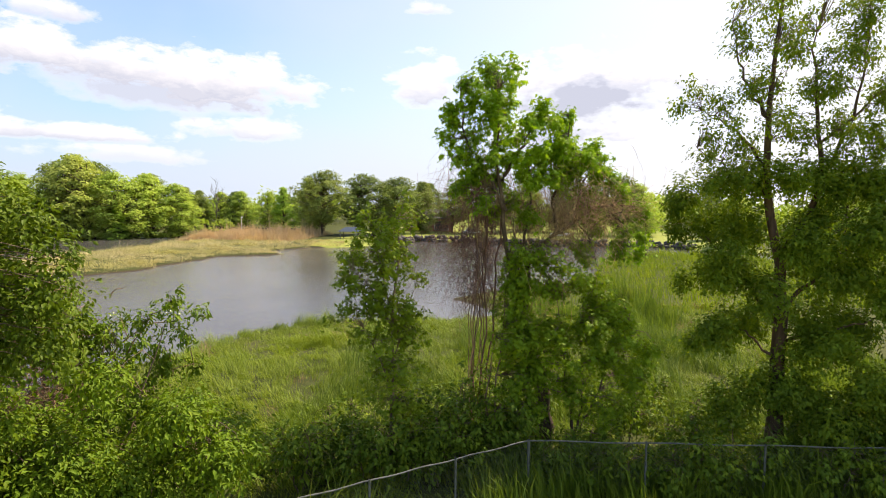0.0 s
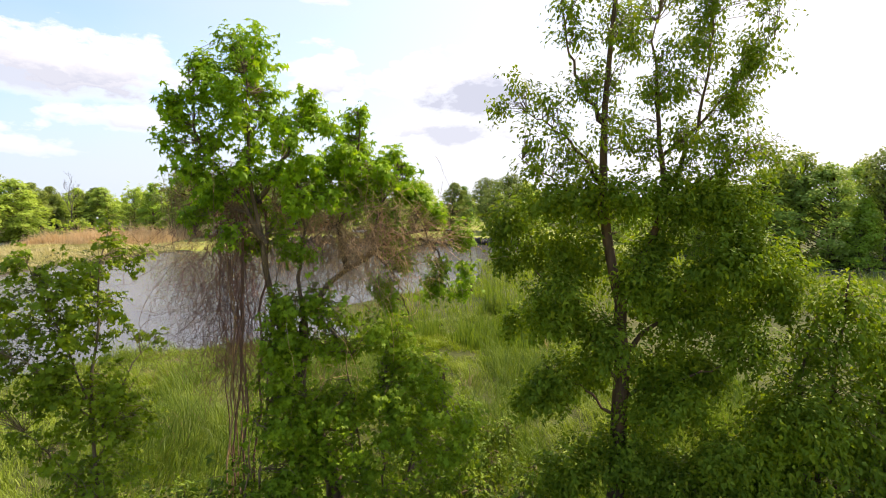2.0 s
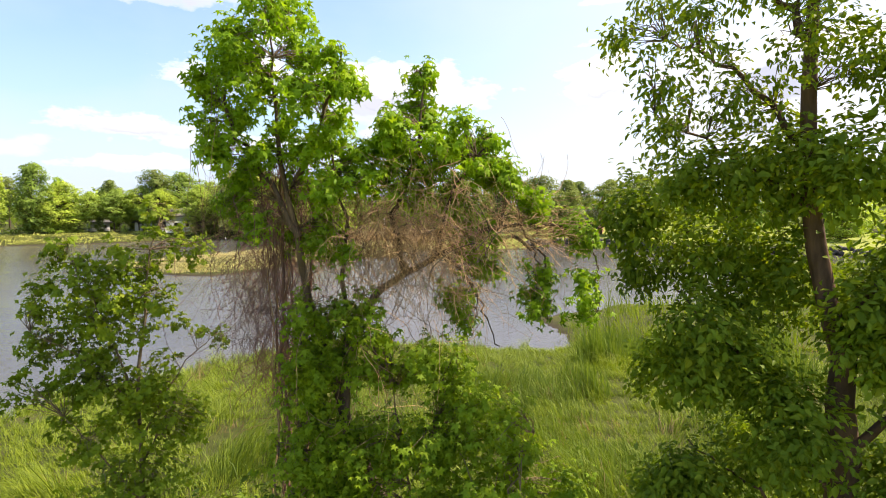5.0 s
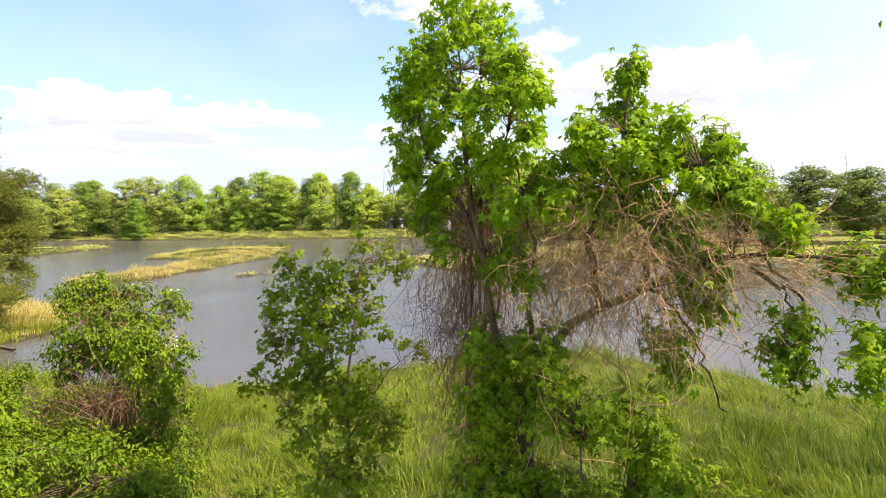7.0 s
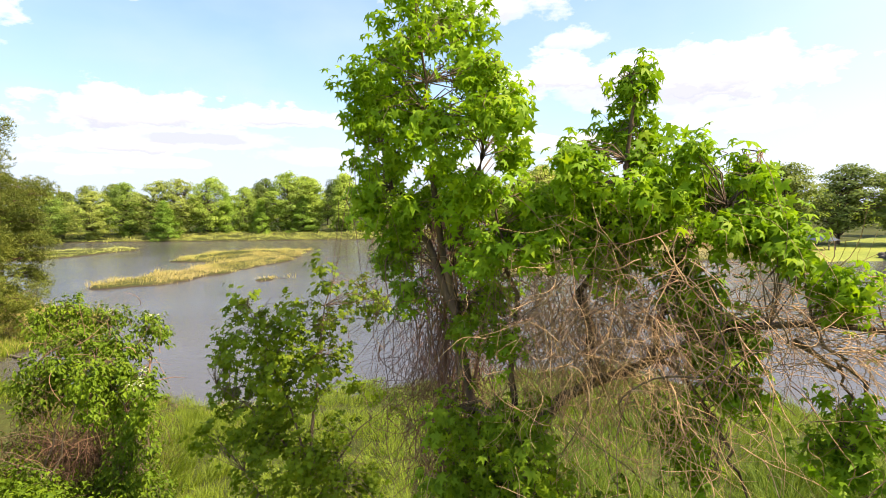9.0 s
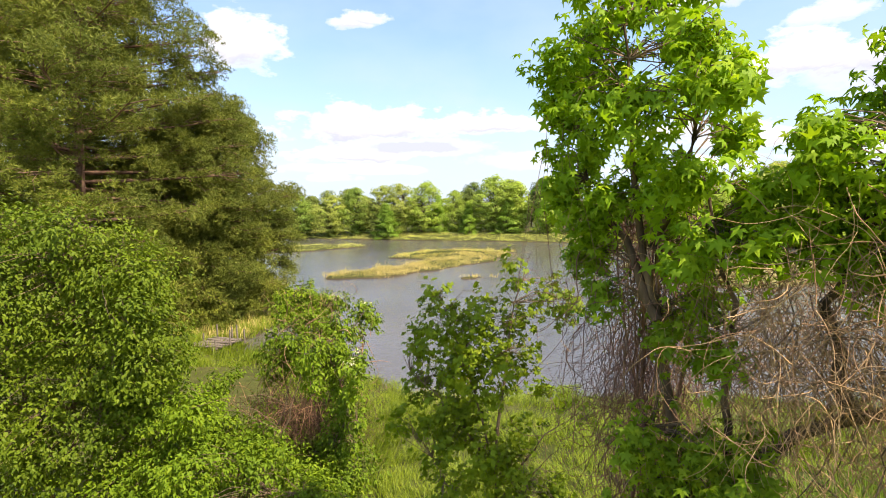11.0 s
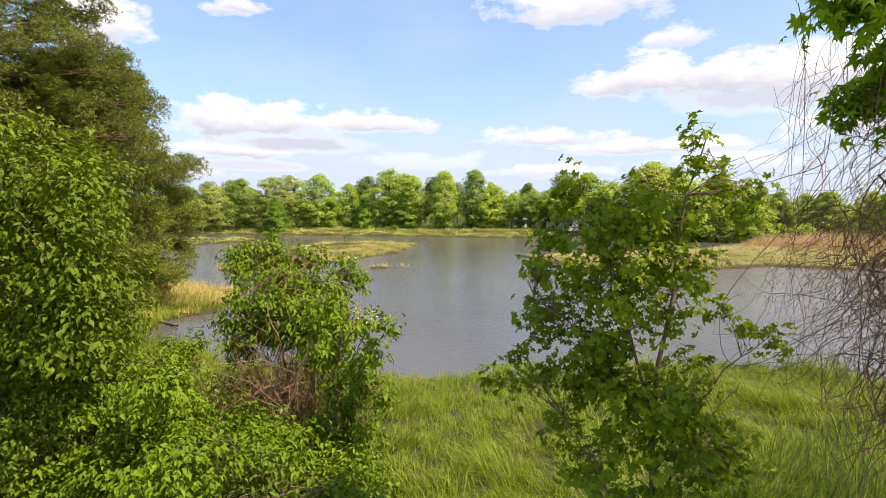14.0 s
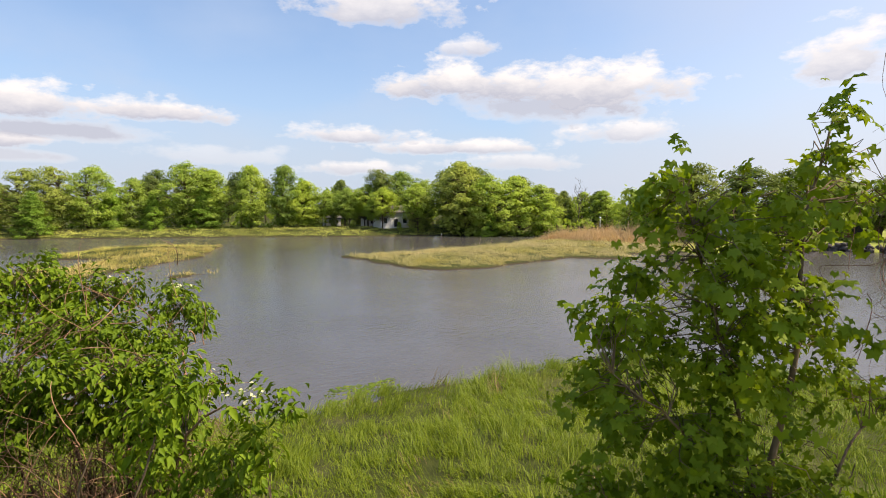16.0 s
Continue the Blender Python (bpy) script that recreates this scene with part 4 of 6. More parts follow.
YOUNG_GUM = [(0.99, 12.64, 5.09, 0.57, 0.33), (1.57, 12.34, 4.92, 0.35, 0.28), (0.44, 12.98, 4.3, 0.33, 0.27), (1.2, 12.6, 4.37, 0.5, 0.31), (1.69, 12.86, 4.17, 0.44, 0.29), (2.57, 12.77, 4.04, 0.34, 0.26), (1.56, 12.43, 3.33, 0.68, 0.36), (2.41, 12.3, 3.5, 0.51, 0.37), (2.99, 12.46, 3.6, 0.39, 0.32), (3.26, 12.23, 3.08, 0.42, 0.31), (3.78, 11.93, 3.04, 0.29, 0.22), (2.55, 12.13, 2.84, 0.49, 0.35), (0.97, 12.75, 3.01, 0.51, 0.32), (1.72, 11.91, 2.79, 0.34, 0.3), (3.08, 11.82, 2.66, 0.31, 0.26), (0.63, 12.54, 2.42, 0.43, 0.32), (0.54, 12.16, 1.93, 0.49, 0.35)]
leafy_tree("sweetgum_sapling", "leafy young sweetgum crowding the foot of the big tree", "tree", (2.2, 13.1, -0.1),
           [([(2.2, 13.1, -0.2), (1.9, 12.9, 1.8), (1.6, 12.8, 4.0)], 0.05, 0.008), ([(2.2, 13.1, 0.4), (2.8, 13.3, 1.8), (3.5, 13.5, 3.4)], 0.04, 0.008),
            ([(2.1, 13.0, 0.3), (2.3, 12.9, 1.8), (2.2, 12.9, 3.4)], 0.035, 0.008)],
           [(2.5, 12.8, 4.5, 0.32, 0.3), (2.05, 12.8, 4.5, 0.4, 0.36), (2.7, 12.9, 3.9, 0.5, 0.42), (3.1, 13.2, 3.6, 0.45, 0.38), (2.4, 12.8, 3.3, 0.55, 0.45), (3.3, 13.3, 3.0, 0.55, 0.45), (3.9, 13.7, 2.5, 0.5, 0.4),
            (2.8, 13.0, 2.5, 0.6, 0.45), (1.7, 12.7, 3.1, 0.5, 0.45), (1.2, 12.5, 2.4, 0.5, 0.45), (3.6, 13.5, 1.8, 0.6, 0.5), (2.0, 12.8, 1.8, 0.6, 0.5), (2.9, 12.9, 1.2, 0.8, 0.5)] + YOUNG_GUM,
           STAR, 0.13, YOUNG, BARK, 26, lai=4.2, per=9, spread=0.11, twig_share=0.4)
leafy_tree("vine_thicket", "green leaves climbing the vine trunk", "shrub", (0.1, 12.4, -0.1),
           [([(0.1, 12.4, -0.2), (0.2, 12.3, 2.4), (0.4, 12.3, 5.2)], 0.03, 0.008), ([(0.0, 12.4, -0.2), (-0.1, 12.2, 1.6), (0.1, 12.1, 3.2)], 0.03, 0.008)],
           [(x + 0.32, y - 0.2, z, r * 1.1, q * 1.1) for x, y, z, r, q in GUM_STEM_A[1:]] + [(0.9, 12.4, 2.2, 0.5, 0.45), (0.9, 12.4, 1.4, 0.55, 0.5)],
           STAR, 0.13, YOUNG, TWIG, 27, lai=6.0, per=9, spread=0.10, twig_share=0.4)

# ---------------------------------------------------------------- big oak-like tree by the fence
TALL_A = [(6.26, 12.64, 10.9, 0.5, 0.5), (7.11, 13.92, 10.78, 0.45, 0.45), (7.66, 13.62, 11.05, 0.25, 0.25), (5.61, 12.93, 10.52, 0.35, 0.35), (6.01, 13.41, 10.22, 0.45, 0.45),
         (6.68, 12.63, 10.01, 0.5, 0.5), (7.34, 13.76, 10.1, 0.38, 0.38), (8.43, 13.45, 10.46, 0.45, 0.45), (8.82, 13.77, 10.17, 0.35, 0.35), (8.19, 12.66, 9.89, 0.4, 0.4),
         (4.99, 13.66, 9.2, 0.33, 0.33), (5.4, 13.17, 8.73, 0.43, 0.43), (4.52, 13.4, 8.78, 0.22, 0.22), (6.06, 13.1, 9.14, 0.46, 0.46), (6.74, 13.64, 9.23, 0.52, 0.52),
         (7.5, 13.52, 9.2, 0.42, 0.42), (8.32, 13.61, 9.31, 0.44, 0.44), (8.86, 12.61, 9.39, 0.36, 0.36), (9.09, 12.91, 8.81, 0.38, 0.38)]
TALL_B = [(5.14, 12.63, 8.05, 0.45, 0.45), (5.06, 13.19, 7.54, 0.37, 0.37), (5.82, 13.37, 7.99, 0.56, 0.56), (6.58, 12.7, 8.34, 0.48, 0.48), (7.34, 13.7, 8.43, 0.4, 0.4),
         (8.21, 13.38, 8.33, 0.44, 0.44), (8.94, 13.4, 8.21, 0.46, 0.46), (6.22, 13.58, 11.67, 0.46, 0.46), (7.05, 14.18, 11.93, 0.49, 0.49), (8.38, 13.56, 11.32, 0.43, 0.43),
         (7.8, 12.67, 11.81, 0.39, 0.39), (9.33, 12.76, 10.63, 0.49, 0.49), (9.6, 13.75, 9.29, 0.49, 0.49), (6.74, 13.08, 12.61, 0.35, 0.35), (7.48, 13.86, 12.48, 0.31, 0.31),
         (6.16, 13.42, 7.04, 0.73, 0.73), (5.38, 13.18, 6.93, 0.47, 0.47), (4.8, 13.83, 6.62, 0.54, 0.54), (6.98, 12.83, 7.09, 0.56, 0.56)]
TALL_C = [(7.79, 13.01, 7.04, 0.67, 0.67), (8.64, 13.03, 7.04, 0.72, 0.72), (9.39, 13.25, 6.95, 0.66, 0.66), (4.74, 14.13, 5.85, 0.37, 0.37), (5.62, 13.96, 6.06, 0.74, 0.74),
         (6.61, 13.98, 5.71, 0.68, 0.68), (7.76, 13.64, 5.93, 0.75, 0.75), (8.71, 12.51, 5.94, 0.81, 0.81), (9.47, 13.02, 5.75, 0.7, 0.7), (5.77, 13.4, 4.87, 0.83, 0.83),
         (5.09, 14.12, 4.44, 0.33, 0.33), (7.92, 13.15, 4.71, 0.78, 0.78), (8.88, 13.49, 4.73, 0.81, 0.81), (9.65, 14.03, 4.44, 0.71, 0.71), (5.6, 13.11, 3.19, 0.63, 0.63),
         (6.38, 13.85, 3.53, 0.69, 0.69), (5.06, 13.57, 2.85, 0.34, 0.34), (7.99, 13.45, 3.47, 0.72, 0.72), (8.87, 13.63, 3.29, 0.71, 0.71)]
TALL_D = [(9.3, 13.0, 9.9, 0.4, 0.4), (9.9, 13.0, 7.8, 0.6, 0.5), (9.2, 12.7, 9.6, 0.5, 0.45), (8.7, 12.8, 8.8, 0.5, 0.45), (8.1, 12.8, 8.0, 0.5, 0.45), (7.5, 12.8, 9.0, 0.45, 0.45),
          (8.8, 12.7, 7.8, 0.55, 0.5), (7.2, 12.8, 7.9, 0.45, 0.45), (8.2, 12.7, 10.6, 0.45, 0.45), (7.7, 12.9, 9.7, 0.45, 0.4), (8.6, 13.0, 11.2, 0.4, 0.4)]
TALL_UP = TALL_A + TALL_B[:15] + TALL_D
TALL_LOW = TALL_B[15:] + TALL_C + [(8.9, 12.0, 4.3, 0.6, 0.5), (8.7, 12.0, 2.4, 0.8, 0.6), (9.8, 12.0, 3.0, 0.8, 0.7), (10.2, 13.2, 5.2, 0.8, 0.8),
                                 (7.0, 12.7, 2.0, 0.8, 0.7), (8.0, 12.3, 1.4, 0.9, 0.7), (6.0, 13.0, 1.6, 0.7, 0.7), (7.6, 12.6, 3.0, 0.7, 0.6), (6.6, 12.8, 4.2, 0.6, 0.6), (9.2, 12.4, 1.6, 0.9, 0.8), (7.3, 12.9, 5.2, 0.6, 0.6)]
TALL_BASE = (6.9, 12.9, -0.1)
tall_limbs = [
    ([(6.9, 12.9, -0.2), (7.1, 13.3, 3.4), (7.0, 13.4, 5.0), (6.7, 13.4, 6.8), (6.6, 13.4, 9.3), (6.8, 13.4, 12.4)], 0.22, 0.02),
    ([(7.0, 13.4, 5.0), (7.8, 13.3, 7.0), (7.6, 13.3, 8.8), (7.6, 13.4, 10.5)], 0.1, 0.015),
    ([(7.8, 13.3, 7.0), (8.5, 13.3, 8.6), (8.7, 13.3, 10.6)], 0.06, 0.012),
    ([(7.7, 13.3, 7.8), (8.8, 13.2, 8.9), (9.9, 13.2, 10.2)], 0.045, 0.008),
    ([(7.7, 13.3, 6.9), (8.8, 13.2, 7.5), (9.7, 13.2, 8.2)], 0.04, 0.008),
    ([(6.75, 13.4, 6.6), (5.8, 13.5, 7.3), (5.0, 13.5, 7.8)], 0.04, 0.008),
    ([(6.7, 13.4, 7.2), (5.9, 13.5, 8.2), (5.1, 13.5, 8.7)], 0.05, 0.008),
    ([(6.6, 13.4, 8.5), (6.0, 13.5, 9.6), (5.7, 13.5, 10.8)], 0.05, 0.01),
    ([(7.1, 13.3, 3.9), (8.2, 13.2, 5.0), (9.5, 13.1, 6.3)], 0.06, 0.01),
    ([(7.0, 13.3, 3.4), (6.2, 13.4, 4.6), (5.3, 13.5, 5.6)], 0.05, 0.01),
    ([(7.1, 13.3, 3.0), (8.4, 13.2, 3.4), (9.8, 13.1, 3.9)], 0.05, 0.01),
    ([(7.0, 13.2, 2.6), (6.3, 13.3, 3.2), (5.5, 13.4, 3.7)], 0.04, 0.008),
]
leafy_tree("tall_tree", "tall leafy tree with a reddish trunk behind the fence", "tree", TALL_BASE, tall_limbs, [(x, y, z, r * 0.7, q * 0.7) for x, y, z, r, q in TALL_UP] + broken(TALL_UP, 82, 3, 0.55), OVAL, 0.082, OAK, BARK_RED, 22,
           lai=1.75, per=12, spread=0.12, twig_share=0.6)
tall_tree = bpy.data.objects["tall_tree"]


def add_low_crown():
    rng = np.random.default_rng(23)
    off = np.array(TALL_BASE)
    tips, outs = clump_tips([(x, y, z, r * 0.85, q * 0.85) for x, y, z, r, q in TALL_LOW] + broken(TALL_LOW, 83, 3, 0.58), rng, 0.094, 4.2, 13, shell=0.42)
    v, f = leaf_spray(tips, outs, rng, 0.094, 13, 0.12, OVAL)
    part_mesh("lower_crown", mesh_from("lower_crown", v - off, f, OAK), tall_tree, "dense dark lower foliage")


add_low_crown()

# neighbours to the side of the tall tree
leafy_tree("side_tree", "dense dark green young tree beside the fence", "tree", (11.0, 12.8, 0),
           [([(11.0, 12.8, -0.2), (11.1, 12.7, 2.5), (11.2, 12.5, 5.6)], 0.09, 0.015), ([(11, 12.8, 0.2), (10.4, 12.6, 3.0), (10.6, 12.6, 4.6)], 0.07, 0.012),
            ([(11.0, 12.8, 0.6), (11.9, 12.6, 2.0), (12.4, 12.5, 4.2)], 0.05, 0.01)],
           [(11.2, 12.5, 4.9, 0.7, 0.9), (10.6, 12.5, 4.2, 0.6, 0.6), (10.7, 12.5, 2.9, 1.3, 1.2), (11.8, 12.5, 2.1, 0.95, 1.59), (10.2, 12.6, 1.9, 1.2, 1.2),
            (11.9, 12.5, 4.1, 0.7, 0.7), (12.8, 12.6, 3.4, 1.1, 1.3), (13.2, 12.6, 1.6, 1.3, 1.4)],
           OVAL, 0.115, OAK, BARK, 24, lai=4.0, per=10, spread=0.13, twig_share=0.5)
# ---------------------------------------------------------------- maple sapling
MAPLE_C = [(-2.84, 10.96, 6.06, 0.2, 0.21), (-2.69, 10.96, 5.84, 0.29, 0.17), (-2.69, 11.29, 5.88, 0.14, 0.18), (-2.86, 10.77, 5.5, 0.22, 0.22), (-2.58, 11.02, 5.54, 0.42, 0.23), (-3.07, 10.75, 5.16, 0.29, 0.25), (-2.99, 11.41, 5.1, 0.51, 0.29), (-3.31, 10.85, 4.7, 0.23, 0.2), (-3.08, 11.09, 4.65, 0.38, 0.22), (-2.88, 10.7, 4.48, 0.26, 0.18), (-2.79, 11.15, 4.41, 0.36, 0.23), (-2.37, 11.53, 5.75, 0.31, 0.22), (-2.3, 11.53, 6.01, 0.26, 0.18), (-2.01, 11.86, 6.44, 0.14, 0.22), (-2.05, 11.91, 6.23, 0.17, 0.17), (-2.17, 12.53, 6.08, 0.38, 0.22), (-1.96, 12.65, 5.91, 0.22, 0.22)]
MAPLE_C2 = [(-2.31, 12.18, 5.73, 0.38, 0.22), (-2.45, 11.98, 5.47, 0.38, 0.21), (-2.42, 11.32, 5.26, 0.34, 0.21), (-2.37, 11.49, 5.08, 0.29, 0.2), (-2.16, 12.1, 5.15, 0.22, 0.22), (-1.99, 12.38, 4.77, 0.21, 0.12), (-1.89, 12.62, 4.6, 0.21, 0.12), (-1.7, 12.85, 4.44, 0.21, 0.12), (-3.0, 10.38, 4.24, 0.13, 0.17), (-3.32, 10.52, 3.89, 0.22, 0.16), (-3.08, 10.91, 4.01, 0.31, 0.21), (-2.53, 11.41, 4.23, 0.34, 0.21), (-2.5, 11.06, 4.03, 0.4, 0.23), (-2.29, 11.62, 3.83, 0.42, 0.26), (-1.85, 11.73, 3.8, 0.36, 0.29), (-1.96, 12.48, 3.35, 0.27, 0.27), (-2.23, 12.16, 4.07, 0.31, 0.21), (-2.6, 11.2, 4.9, 0.4, 0.26)]
MAPLE_C3 = [(-2.2, 11.8, 5.2, 0.36, 0.3), (-2.3, 11.6, 4.8, 0.42, 0.25), (-2.4, 11.5, 3.9, 0.55, 0.3), (-2.6, 11.1, 3.3, 0.5, 0.35), (-2.2, 11.8, 3.3, 0.6, 0.36), (-2.0, 12.2, 3.1, 0.55, 0.38),
            (-2.3, 11.6, 2.5, 0.9, 0.45), (-2.2, 11.7, 1.6, 1.0, 0.5), (-2.4, 11.5, 5.6, 0.34, 0.24), (-2.6, 11.2, 4.4, 0.42, 0.28)]
leafy_tree("maple_sapling", "slender maple sapling with dark green lobed leaves", "tree", (-2.35, 11.7, 0),
           [([(-2.35, 11.7, -0.2), (-2.3, 11.7, 2.2), (-2.3, 11.7, 3.8), (-2.2, 11.8, 4.9), (-2.2, 11.9, 5.8), (-2.1, 12.1, 6.6)], 0.045, 0.006),
            ([(-2.3, 11.7, 3.6), (-2.5, 11.4, 4.8), (-2.7, 11.0, 6.0)], 0.022, 0.005), ([(-2.3, 11.7, 3.4), (-2.6, 11.2, 4.3), (-2.95, 10.6, 4.9)], 0.02, 0.004),
            ([(-2.3, 11.7, 3.0), (-2.0, 12.2, 4.0), (-1.75, 12.7, 4.5)], 0.02, 0.004), ([(-2.35, 11.7, 2.0), (-2.6, 11.2, 3.0), (-2.8, 10.9, 3.6)], 0.02, 0.004),
            ([(-2.3, 11.75, 2.6), (-2.1, 12.1, 3.4), (-1.9, 12.5, 4.0)], 0.018, 0.004)],
           MAPLE_C + MAPLE_C2 + MAPLE_C3, MAPLE_L, 0.105, MAPLE, TWIG, 31, lai=2.7, per=10, spread=0.09, twig_share=1.0, limb_wob=0.015, twig_r=0.006)

# ---------------------------------------------------------------- shrubs of the near thicket
SHRUB_UP = [(-11.17, 9.05, 4.89, 0.39, 0.34), (-11.34, 8.52, 4.79, 0.32, 0.3), (-11.2, 8.34, 4.55, 0.25, 0.21), (-11.16, 8.71, 4.53, 0.43, 0.28), (-10.99, 9.24, 4.61, 0.44, 0.33), (-10.65, 9.65, 4.64, 0.47, 0.3), (-10.47, 10.03, 4.68, 0.31, 0.2), (-10.12, 10.73, 4.38, 0.4, 0.33), (-10.22, 10.64, 4.62, 0.18, 0.18), (-9.87, 10.85, 4.15, 0.21, 0.2), (-10.32, 8.75, 4.27, 0.48, 0.25), (-10.09, 9.33, 4.26, 0.61, 0.34), (-9.81, 9.82, 4.11, 0.49, 0.34), (-9.61, 10.21, 3.99, 0.38, 0.25)]
SHRUB_MID = [(-9.78, 8.42, 3.89, 0.41, 0.31), (-9.16, 8.84, 3.9, 0.54, 0.34), (-9.01, 9.33, 3.76, 0.56, 0.36), (-8.86, 9.83, 3.79, 0.41, 0.32), (-8.58, 10.15, 3.63, 0.34, 0.24), (-8.19, 10.32, 3.73, 0.21, 0.14), (-9.62, 8.24, 3.51, 0.34, 0.28), (-9.43, 8.13, 3.18, 0.23, 0.25), (-9.23, 8.36, 3.17, 0.3, 0.3), (-9.29, 8.94, 3.34, 0.37, 0.25), (-9.15, 9.42, 3.26, 0.39, 0.28), (-8.75, 9.75, 3.36, 0.41, 0.29), (-8.17, 9.99, 3.4, 0.32, 0.28)]
SHRUB_ARM = [(-6.67, 9.97, 3.88, 0.15, 0.12), (-6.32, 10.09, 3.96, 0.22, 0.11), (-6.08, 10.22, 3.96, 0.1, 0.09), (-6.58, 10.05, 3.56, 0.23, 0.14), (-6.37, 10.12, 3.42, 0.15, 0.16), (-7.09, 10.02, 3.24, 0.21, 0.19), (-6.83, 10.0, 3.03, 0.27, 0.2), (-6.3, 10.14, 2.84, 0.17, 0.19), (-6.96, 9.96, 2.74, 0.29, 0.21), (-7.39, 9.86, 2.3, 0.32, 0.27), (-6.7, 10.05, 2.17, 0.22, 0.21), (-7.97, 9.81, 2.53, 0.26, 0.21), (-7.84, 10.02, 2.84, 0.26, 0.21), (-8.44, 9.92, 2.9, 0.27, 0.19), (-8.12, 9.54, 1.79, 0.32, 0.26), (-7.22, 9.7, 1.9, 0.35, 0.27)]
tangle, _ = leafy_tree("tangled_shrub", "tangled green shrub with brown dead twigs inside", "shrub", (-9.3, 9.6, 0),
           [([(-9.3, 9.6, -0.2), (-10.0, 9.3, 2.4), (-11.1, 8.9, 4.8)], 0.05, 0.008), ([(-9.3, 9.6, -0.1), (-9.7, 9.8, 2.6), (-10.5, 9.8, 4.6)], 0.05, 0.008),
            ([(-9.2, 9.7, 0.0), (-9.4, 10.4, 2.6), (-10.1, 10.7, 4.4)], 0.045, 0.008), ([(-9.3, 9.5, 0.0), (-9.5, 8.8, 1.9), (-9.8, 8.4, 3.8)], 0.04, 0.006),
            ([(-9.3, 9.6, 0.2), (-9.1, 9.3, 2.2), (-9.0, 9.4, 3.9)], 0.035, 0.006),
            ([(-9.1, 9.7, 0.6), (-8.2, 9.9, 2.8), (-7.2, 10.0, 3.7), (-6.1, 10.2, 3.9)], 0.03, 0.005), ([(-9.1, 9.6, 0.5), (-7.9, 9.4, 2.4), (-6.9, 9.2, 3.7), (-6.2, 9.2, 4.4)], 0.022, 0.005), ([(-9.1, 9.7, 0.3), (-8.0, 9.8, 2.0), (-6.8, 10.0, 2.7), (-6.3, 10.1, 2.9)], 0.025, 0.005)],
           SHRUB_UP + SHRUB_MID + SHRUB_ARM + [(-9.2, 9.6, 0.8, 1.0, 0.5), (-9.9, 9.5, 4.0, 0.5, 0.3), (-10.6, 9.2, 4.4, 0.45, 0.3), (-8.4, 9.6, 1.0, 1.1, 0.6), (-7.6, 9.9, 1.2, 0.9, 0.6), (-6.2, 9.2, 4.35, 0.2, 0.24), (-6.75, 9.1, 4.0, 0.25, 0.22), (-7.1, 9.3, 3.5, 0.25, 0.22), (-9.9, 8.8, 3.4, 0.6, 0.4), (-9.0, 9.9, 3.1, 0.6, 0.35), (-9.6, 9.0, 1.8, 0.7, 0.4), (-9.5, 8.2, 2.2, 0.5, 0.35), (-9.6, 8.0, 1.2, 0.8, 0.5), (-8.9, 8.9, 0.9, 0.8, 0.5)], NARROW, 0.105, SHRUB, DEAD, 32, lai=5.0, per=10, spread=0.10, twig_share=0.5, droop=1.5, twig_r=0.006)
shrub_rng = np.random.default_rng(36)
strand_part("dead_twig", "tangle of brown dead twigs", squiggle(shrub_rng, np.array([-9.0, 9.0, 2.3]) + shrub_rng.normal(0, 1, (2300, 3)) * np.array([0.4, 0.75, 0.5]), (0, 0, -0.3), 14, 0.09, 0.26, 0.08),
            0.0042, 0.0018, BARK_RED, tangle, np.array([-9.3, 9.6, 0.0]), shrub_rng)
strand_part("dead_stem", "tan dead stems curling in the tangle", squiggle(shrub_rng, np.array([-8.9, 9.0, 2.4]) + shrub_rng.normal(0, 1, (260, 3)) * np.array([0.4, 0.7, 0.4]), (0, 0, -0.1), 14, 0.10, 0.2, 0.05, 1.1),
            0.0055, 0.002, DEAD, tangle, np.array([-9.3, 9.6, 0.0]), shrub_rng)
strand_part("dead_branch", "bare brown branches among the leaves", squiggle(shrub_rng, np.array([-9.6, 9.5, 3.6]) + shrub_rng.normal(0, 1, (130, 3)) * np.array([0.7, 0.6, 0.6]), (0, 0.1, 0.3), 10, 0.10, 0.14, 0.0, 1.2),
            0.008, 0.002, DEAD, tangle, np.array([-9.3, 9.6, 0.0]), shrub_rng)
